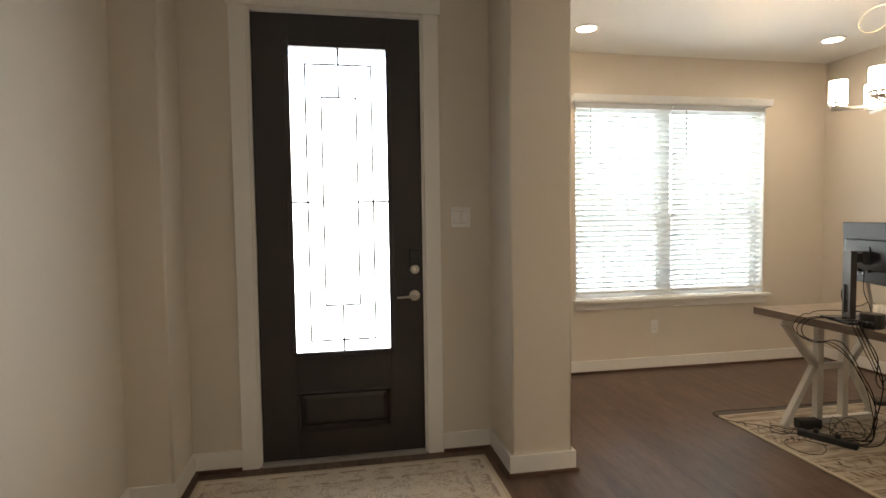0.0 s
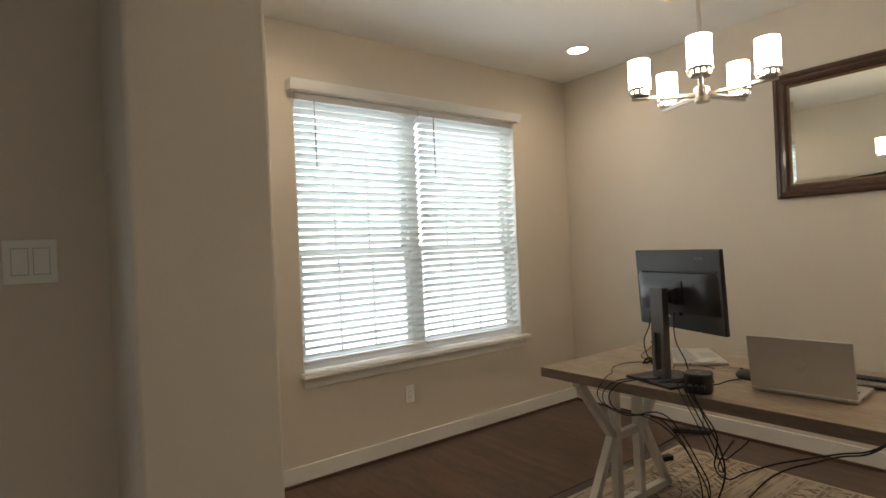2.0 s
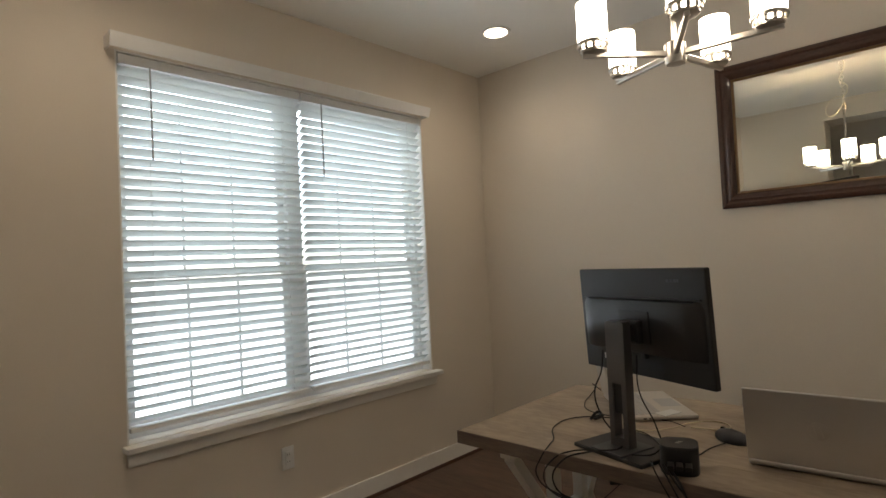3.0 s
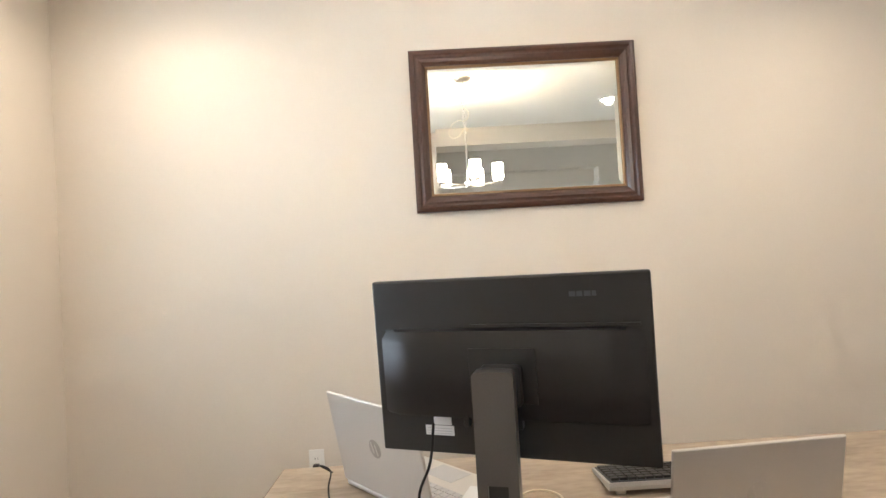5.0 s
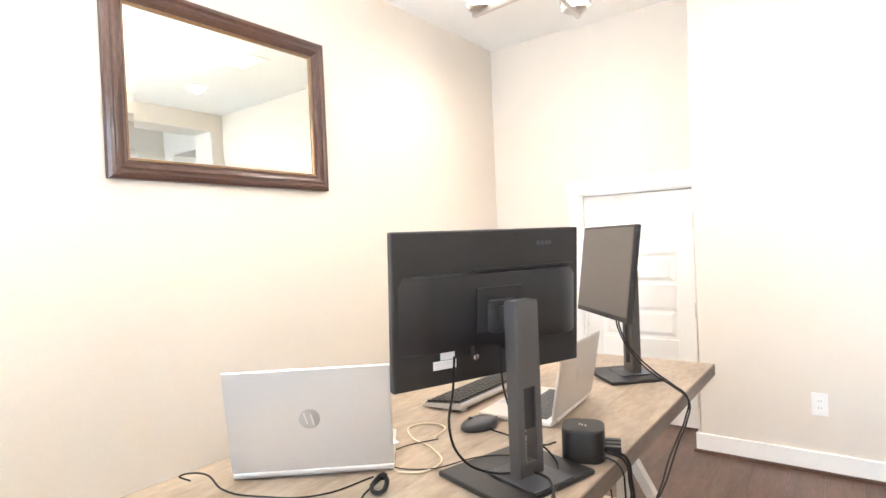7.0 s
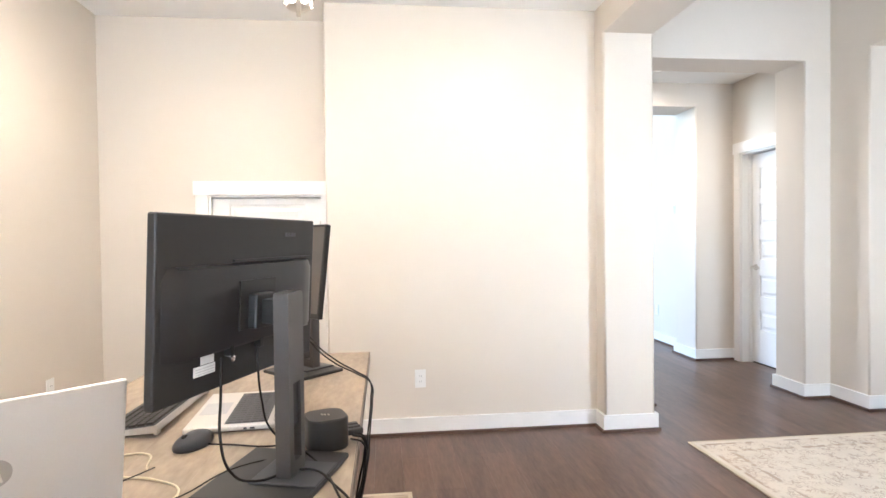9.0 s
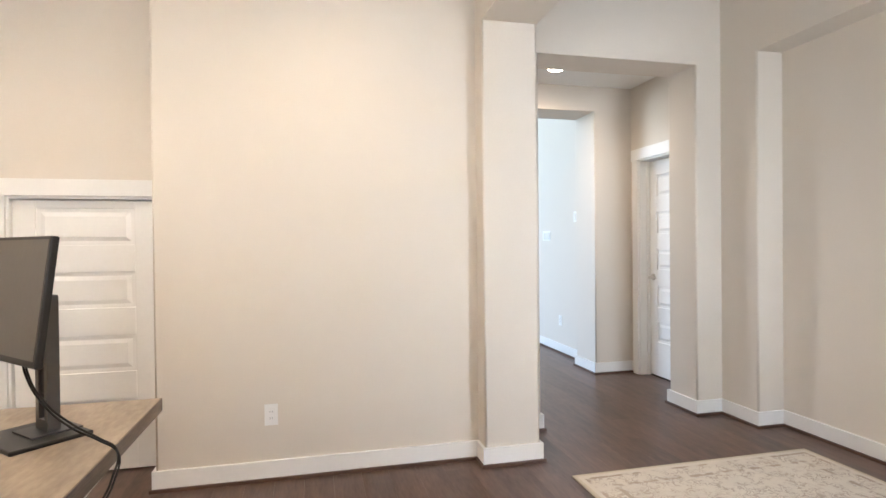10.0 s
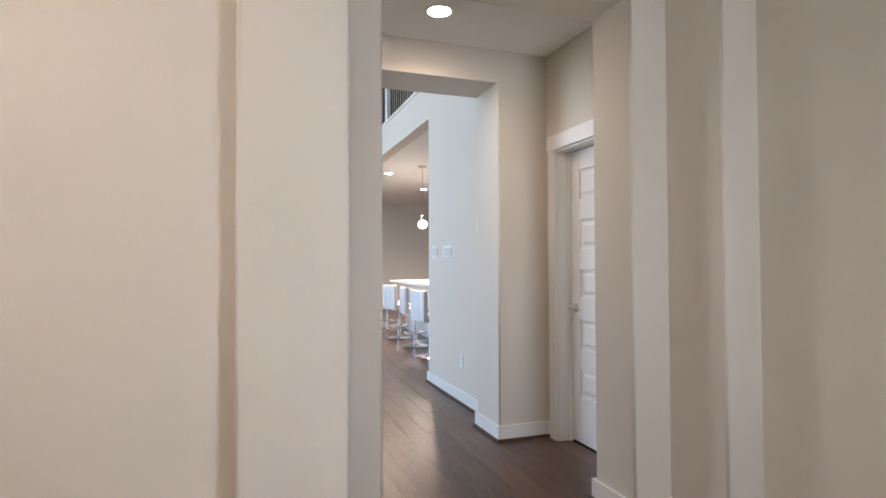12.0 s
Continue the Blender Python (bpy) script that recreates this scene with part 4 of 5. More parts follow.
# ---- screens ----
def monitor(m_base, turn, lift, label, aside=0.0, reach=0.0, tilt=3.0, half=0.261, foot=0.13):
    """A flat monitor: base at m_base, panel turned on its pole; its screen looks to +y."""
    mo = thing("computer_monitor", m_base, label, "monitor", "desk monitors")
    bm = bmesh.new()
    box(bm, -foot, -0.885 * foot, 0.0, foot, 0.885 * foot, 0.012, 0.004)
    base = part("base", bm, BLACK_PLASTIC, mo)
    bm = bmesh.new()
    box(bm, -0.06, -0.875 * foot, 0.0121, 0.06, 0.03, 0.0165, 0.002)
    part("base_inlay", bm, POLE_GREY, base)
    py = -0.035
    bm = bmesh.new()
    h = 0.392
    for x0, x1, z0, z1 in ((-0.035, -0.017, 0.012, 0.345), (0.017, 0.035, 0.012, 0.345), (-0.017, 0.017, 0.012, 0.045), (-0.017, 0.017, 0.205, 0.345)):
        box(bm, x0, py - 0.016, z0, x1, py + 0.016, z1)
    cap = [(-0.035, 0.3449)] + [(-0.027 - 0.008 * math.sin(radians(90 - a)), h - 0.008 + 0.008 * math.sin(radians(a))) for a in range(0, 91, 18)] + [(0.027 + 0.008 * math.sin(radians(a)), h - 0.008 + 0.008 * math.cos(radians(a))) for a in range(0, 91, 18)] + [(0.035, 0.3449)]
    prism(bm, cap, 0.032, Matrix.Translation((0, py - 0.016, 0)))
    bmesh.ops.remove_doubles(bm, verts=bm.verts, dist=0.0002)
    part("pole", bm, POLE, mo, "dark grey slotted stand pole")
    bm = bmesh.new()
    box(bm, -0.017, py - 0.010, 0.115, 0.017, py + 0.010, 0.205)
    part("slot_cover", bm, BLACK_PLASTIC, mo)
    head = new("panel_mount", mesh_of("panel_mount", box(box(bmesh.new(), -0.036, 0.02, -0.036, 0.036, 0.047, 0.036, 0.006), -0.022 - aside, -0.022 - reach, -0.025, 0.022, 0.02, 0.025, 0.003), BLACK_PLASTIC))
    head.parent = mo
    head.matrix_local = pose(aside, py + 0.022 + reach, 0.352, tilt, 0, turn)
    head_z = 0.365 - 0.352 + lift
    W2, H2 = half, 0.168
    bm = bmesh.new()
    box(bm, -W2, 0.062, head_z - H2, W2, 0.082, head_z + H2, 0.004)
    body = part("housing", bm, BLACK_PLASTIC, head)
    bm = bmesh.new()
    rows = []
    for k in range(17):
        u = -1 + k / 8
        deep = 0.045 + 0.0165 * max(0.0, abs(u) - 0.80) ** 2 / 0.04
        rows.append([bm.verts.new((u * (W2 - 0.014), y, head_z + z)) for y, z in ((0.0622, -0.094), (deep + 0.003, -0.092), (deep, -0.086), (deep, 0.052), (deep + 0.0055, 0.070), (0.0622, 0.074))])
    for r, q in zip(rows, rows[1:]):
        for k in range(5):
            bm.faces.new((r[k], q[k], q[k + 1], r[k + 1]))
    bm.faces.new(rows[0])
    bm.faces.new(rows[-1])
    part("rear_bulge", bm, DARK_GLOSS, head, smooth=True)
    bm = bmesh.new()
    box(bm, -0.062, 0.0405, head_z - 0.060, 0.062, 0.0448, head_z + 0.040, 0.001)
    part("mount_plate", bm, BLACK_PLASTIC, head, "matt black square mounting recess")
    bm = bmesh.new()
    box(bm, -0.148, 0.0605, head_z - 0.112, -0.112, 0.0620, head_z - 0.0965)
    part("sticker", bm, LABEL_PAPER, head, "small white sticker")
    bm = bmesh.new()
    box(bm, 0.2 - W2, 0.0565, head_z + 0.0765, W2 - 0.02, 0.0622, head_z + 0.0815, 0.0005)
    part("vent_strip", bm, BLACK_PLASTIC, head, "matt black vent strip")
    bm = bmesh.new()
    box(bm, -W2 + 0.009, 0.0815, head_z - H2 + 0.018, W2 - 0.009, 0.0832, head_z + H2 - 0.009)
    part("screen", bm, SCREEN, head, "unlit dark screen")
    bm = bmesh.new()
    box(bm, -0.166, 0.0605, head_z - 0.132, -0.108, 0.0622, head_z - 0.1135)
    part("sticker", bm, LABEL_PAPER, head, "white printed sticker")
    bm = bmesh.new()
    for k in range(3):
        box(bm, -0.162, 0.0598, head_z - 0.129 + k * 0.005, -0.112, 0.0606, head_z - 0.128 + k * 0.005)
    part("sticker_print", bm, KEY_SILVER, head)
    bm = bmesh.new()
    for k, w in enumerate((0.011, 0.010, 0.011, 0.007)):
        box(bm, 0.125 + k * 0.013, 0.0604, head_z + 0.128, 0.125 + k * 0.013 + w, 0.0618, head_z + 0.137, 0.0004)
    part("emblem", bm, KEY, head, "small grey maker's emblem")
    bm = bmesh.new()
    box(bm, -0.082, 0.045, head_z - 0.108, -0.070, 0.062, head_z - 0.085, 0.002)
    part("plug", bm, BLACK_PLASTIC, head)
    bm = bmesh.new()
    box(bm, 0.016, 0.045, head_z - 0.108, 0.030, 0.062, head_z - 0.085, 0.002)
    part("plug", bm, BLACK_PLASTIC, head)
    bm = bmesh.new()
    lathe(bm, [(0.007, 0.0), (0.007, 0.003), (0.004, 0.004)], 14, pose(-0.055, 0.0622, head_z - 0.118, 90))
    part("lock_port", bm, CHROME, head)
    return mo


monitor(pose(2.783, 2.584, DZ, 0, 0, -106), -5.8, 0.011, "black desktop monitor on a grey stand, screen off", 0.0, 0.006)
monitor(pose(2.862, 1.636, DZ, 0, 0, -45), -1.0, 0.013, "black desktop monitor facing across the desk, screen off", 0.040, -0.020, 7.5, 0.226, 0.113)


def laptop(m, width, depth, lid, lean, body, keys, label, emblem):
    """Open laptop: hinge on the x axis of m, keyboard to +y, lid leaning back by lean degrees."""
    la = thing("laptop", m, label, "laptop", "laptops on the desk")
    bm = bmesh.new()
    box(bm, -width / 2, 0.0, 0.003, width / 2, depth, 0.017, 0.004)
    base = part("base", bm, body, la)
    bm = bmesh.new()
    box(bm, -width / 2 + 0.02, 0.02, 0.0165, width / 2 - 0.02, 0.13, 0.0174)
    part("key_well", bm, KEY if keys is KEY else body, base)
    bm = bmesh.new()
    for r in range(5):
        for c in range(14):
            kx = -width / 2 + 0.026 + c * (width - 0.052) / 14
            box(bm, kx, 0.026 + r * 0.0205, 0.0172, kx + (width - 0.052) / 14 - 0.003, 0.043 + r * 0.0205, 0.0192)
    part("keys", bm, keys, base)
    bm = bmesh.new()
    box(bm, -0.055, depth - 0.085, 0.0168, 0.055, depth - 0.012, 0.0174)
    part("touchpad", bm, KEY_SILVER, base)
    bm = bmesh.new()
    for sx in (-1, 1):
        box(bm, sx * width / 2, 0.05, 0.007, sx * (width / 2 + 0.0008), 0.062, 0.012)
        box(bm, sx * width / 2, 0.07, 0.007, sx * (width / 2 + 0.0008), 0.078, 0.012)
    part("port", bm, HOLE, base)
    bm = bmesh.new()
    rod(bm, (-width * 0.42, -0.001, 0.015), (width * 0.42, -0.001, 0.015), 0.007, seg=10)
    part("hinge", bm, body, la, smooth=True)
    hold = pose(0, -0.001, 0.016, lean, 0, 0)
    bm = bmesh.new()
    box(bm, -width / 2, -0.0045, 0.004, width / 2, 0.0035, lid, 0.003, hold)
    lid_ob = part("lid", bm, body, la)
    bm = bmesh.new()
    box(bm, -width / 2 + 0.006, 0.0035, 0.016, width / 2 - 0.006, 0.0045, lid - 0.006, 0, hold)
    part("screen", bm, SCREEN, lid_ob, "unlit dark screen")
    bm = bmesh.new()
    lathe(bm, [(0.0235, 0.0), (0.0235, 0.0006), (0.0225, 0.001)], 28, hold @ pose(0, -0.0043, lid * 0.52, 90))
    part("emblem", bm, emblem, lid_ob, "round grey emblem", True)
    bm = bmesh.new()
    for x, z0, z1 in ((-0.008, -0.012, 0.016), (0.006, -0.016, 0.012)):
        box(bm, -0.0016, -0.0062, z0, 0.0016, -0.0052, z1, 0, hold @ pose(x, 0, lid * 0.52, 0, -14, 0))
    part("emblem_bar", bm, body, lid_ob)
    for x in (-width / 2 + 0.03, width / 2 - 0.03):
        for y in (0.02, depth - 0.02):
            bm = bmesh.new()
            box(bm, x - 0.012, y - 0.004, 0.0, x + 0.012, y + 0.004, 0.0032)
            part("foot", bm, BLACK_PLASTIC, base)
    return la


laptop(pose(3.172, 2.826, DZ, 0, 0, -139.4), 0.366, 0.243, 0.247, 10.5, SILVER, KEY_SILVER, "open silver laptop with a silver keyboard on the desk", LOGO)
laptop(pose(2.856, 2.111, DZ, 0, 0, -86), 0.335, 0.228, 0.206, 10, SILVER, KEY, "open silver laptop with dark keys on the desk", FAINT_LOGO)

card = solid("paper_card", box(bmesh.new(), -0.042, -0.024, 0, 0.042, 0.024, 0.004, 0.001), LABEL_PAPER, "small white card lying on the silver laptop", "card", m=pose(3.150, 2.615, DZ + 0.0175, 0, 0, -20))

# ---- keyboard, mouse, dock ----
kb = thing("keyboard", pose(3.205, 2.075, DZ, 0, 0, -91), "black desktop keyboard with a silver edge, tilted on its feet", "keyboard")
bm = bmesh.new()
prism(bm, [(-0.075, 0.012), (0.075, 0.004), (0.075, 0.012), (-0.075, 0.030), (-0.078, 0.022)], 0.44, pose(0.22, 0, 0, 0, 0, 90))
part("body", bm, SILVER, kb)
bm = bmesh.new()
slope = pose(0, 0, 0.0215, -6.84, 0, 0)
box(bm, -0.214, -0.07, 0, 0.214, 0.07, 0.002, 0, slope)
part("key_plate", bm, KEY, kb)
key_data = mesh_of("key", box(bmesh.new(), 0, -0.0165, 0.002, 0.018, 0, 0.008), BLACK_PLASTIC)
for r in range(6):
    for c in range(20):
        cap = new("key", key_data)
        cap.parent = kb
        cap.matrix_local = slope @ pose(-0.210 + c * 0.0212, 0.062 - r * 0.0218, 0)
for x in (-0.19, 0.19):
    bm = bmesh.new()
    box(bm, x - 0.012, -0.07, 0.0, x + 0.012, -0.06, 0.024, 0.002)
    part("foot", bm, SILVER, kb)
    bm = bmesh.new()
    box(bm, x - 0.012, 0.055, 0.0, x + 0.012, 0.065, 0.008, 0.001)
    part("rubber_pad", bm, BLACK_PLASTIC, kb)

mo = thing("computer_mouse", pose(3.017, 2.369, DZ, 0, 0, 65), "dark grey rounded computer mouse on the desk", "mouse")
bm = bmesh.new()
bmesh.ops.create_uvsphere(bm, u_segments=24, v_segments=14, radius=1.0)
for v in bm.verts:
    v.co.x *= 0.058 * (1 - 0.10 * v.co.y)
    v.co.y *= 0.034
    v.co.z = max(v.co.z, -0.35) * 0.027 + 0.0095
part("shell", bm, POLE_GREY, mo, smooth=True)
bm = bmesh.new()
rod(bm, (0.030, -0.0035, 0.031), (0.030, 0.0035, 0.031), 0.007, seg=14)
part("wheel", bm, BLACK_PLASTIC, mo)

dock = thing("docking_station", pose(2.697, 2.409, DZ, 0, 0, 20), "black rounded docking station with cables plugged in", "docking station")


def rounded(bm, w, d, r, z0, z1, top):
    pts = []
    for cxx, cyy, a0 in ((w - r, d - r, 0), (-w + r, d - r, 90), (-w + r, -d + r, 180), (w - r, -d + r, 270)):
        pts += [(cxx + r * math.cos(radians(a0 + 15 * k)), cyy + r * math.sin(radians(a0 + 15 * k))) for k in range(7)]
    rings = [[bm.verts.new((x * s, y * s, z)) for x, y in pts] for s, z in ((0.95, z0), (1.0, z0 + 0.004), (1.0, z1 - top), (0.985, z1 - top * 0.3), (0.95, z1))]
    for a, b in zip(rings, rings[1:]):
        for k in range(len(pts)):
            bm.faces.new((a[k], a[(k + 1) % len(pts)], b[(k + 1) % len(pts)], b[k]))
    bm.faces.new(rings[0][::-1])
    bm.faces.new(rings[-1])


bm = bmesh.new()
rounded(bm, 0.049, 0.049, 0.030, 0.0, 0.075, 0.006)
part("case", bm, BLACK_PLASTIC, dock, smooth=True)
bm = bmesh.new()
for x, y in ((-0.006, 0.004), (0.002, 0.0), (0.008, -0.004)):
    box(bm, x - 0.002, y - 0.006, 0.0751, x + 0.002, y + 0.006, 0.0757)
part("emblem", bm, LOGO, dock)
for k, y in enumerate((-0.022, 0.0, 0.022)):
    bm = bmesh.new()
    box(bm, -0.085, y - 0.008, 0.024, -0.047, y + 0.008, 0.038, 0.002)
    part("plug", bm, BLACK_PLASTIC, dock)

# ---- rugs ----
def rug(name, x0, y0, x1, y1, mat, label, pad):
    r = thing(name, pose((x0 + x1) / 2, (y0 + y1) / 2, 0), label, "rug")
    w, d = (x1 - x0) / 2, (y1 - y0) / 2
    nx, ny = 36, 48
    bm = bmesh.new()
    grid = [[bm.verts.new((-w + 0.02 + (2 * w - 0.04) * i / nx, -d + 0.02 + (2 * d - 0.04) * j / ny, 0.0085 + 0.0012 * noise.noise((i * 0.4, j * 0.4, x0)))) for i in range(nx + 1)] for j in range(ny + 1)]
    for j in range(ny):
        for i in range(nx):
            bm.faces.new((grid[j][i], grid[j][i + 1], grid[j + 1][i + 1], grid[j + 1][i]))
    part("woven_face", bm, mat, r, smooth=True)
    bm = bmesh.new()
    for a, b in (((-w, -d), (w, -d + 0.022)), ((-w, d - 0.022), (w, d)), ((-w, -d + 0.022), (-w + 0.022, d - 0.022)), ((w - 0.022, -d + 0.022), (w, d - 0.022))):
        box(bm, a[0], a[1], 0.0, b[0], b[1], 0.0095, 0.003)
    part("binding", bm, RUG_EDGE, r, "plain cream binding")
    if pad:
        bm = bmesh.new()
        box(bm, -w, d, 0.0, w, d + 0.055, 0.006, 0.002)
        part("end_border", bm, RUG_PAD, r, "dark taupe end border")
    return r


rug("dining_rug", 2.432, 1.085, 3.965, 3.235, RUG_BANDS, "cream and brown worn tribal-banded rug under the desk", True)
rug("entry_rug", -0.775, 0.65, 0.755, 2.985, RUG_SCROLL, "cream and tan faded scroll-patterned rug by the door", False)

# ---- cables and power ----
strip = thing("power_strip", pose(2.755, 2.715, 0.009, 0, 0, -62), "black power strip on the rug with plugs in it", "power strip")
bm = bmesh.new()
box(bm, -0.15, -0.028, 0.0, 0.15, 0.028, 0.036, 0.006)
part("case", bm, BLACK_PLASTIC, strip)
for k in range(5):
    bm = bmesh.new()
    box(bm, -0.125 + k * 0.055, -0.014, 0.0362, -0.10 + k * 0.055, 0.014, 0.060 if k % 2 else 0.038, 0.002)
    part("plug", bm, BLACK_PLASTIC if k % 2 else HOLE, strip)
brick = thing("power_brick", pose(2.82, 2.92, 0.009, 0, 0, -8), "black laptop power brick lying on the rug", "power adapter")
bm = bmesh.new()
box(bm, -0.07, -0.035, 0.0, 0.07, 0.035, 0.06, 0.008)
part("case", bm, BLACK_PLASTIC, brick)
brick2 = thing("power_brick", pose(3.665, 3.155, 0.009, 0, 0, -20), "small black power adapter lying on the rug", "power adapter")
bm = bmesh.new()
box(bm, -0.05, -0.022, 0.0, 0.05, 0.022, 0.03, 0.006)
part("case", bm, BLACK_PLASTIC, brick2)

for bx, by, turn, hh in ((4.215, 3.35, -52, 0.034), (4.285, 3.25, -60, 0.03)):
    wb = thing("power_brick", pose(bx, by, 0.0, 0, 0, turn), "black power adapter on the floor by the wall", "power adapter")
    bm = bmesh.new()
    box(bm, -0.06, -0.028, 0.0, 0.06, 0.028, hh, 0.006)
    part("case", bm, BLACK_PLASTIC, wb)

E1 = 2.591


def on_desk(p):
    """Lays a cable point by the desk: what lies high follows the top, what lies low follows the rug."""
    x, y, z = p
    high = min(max((z - 0.05) / 0.6, 0.0), 1.0)
    far = x > 4.1
    return (x + (0 if far else 0.055 - 0.036 * high), y + (0 if far else 0.055 - 0.045 * high), z - 0.015 * high)


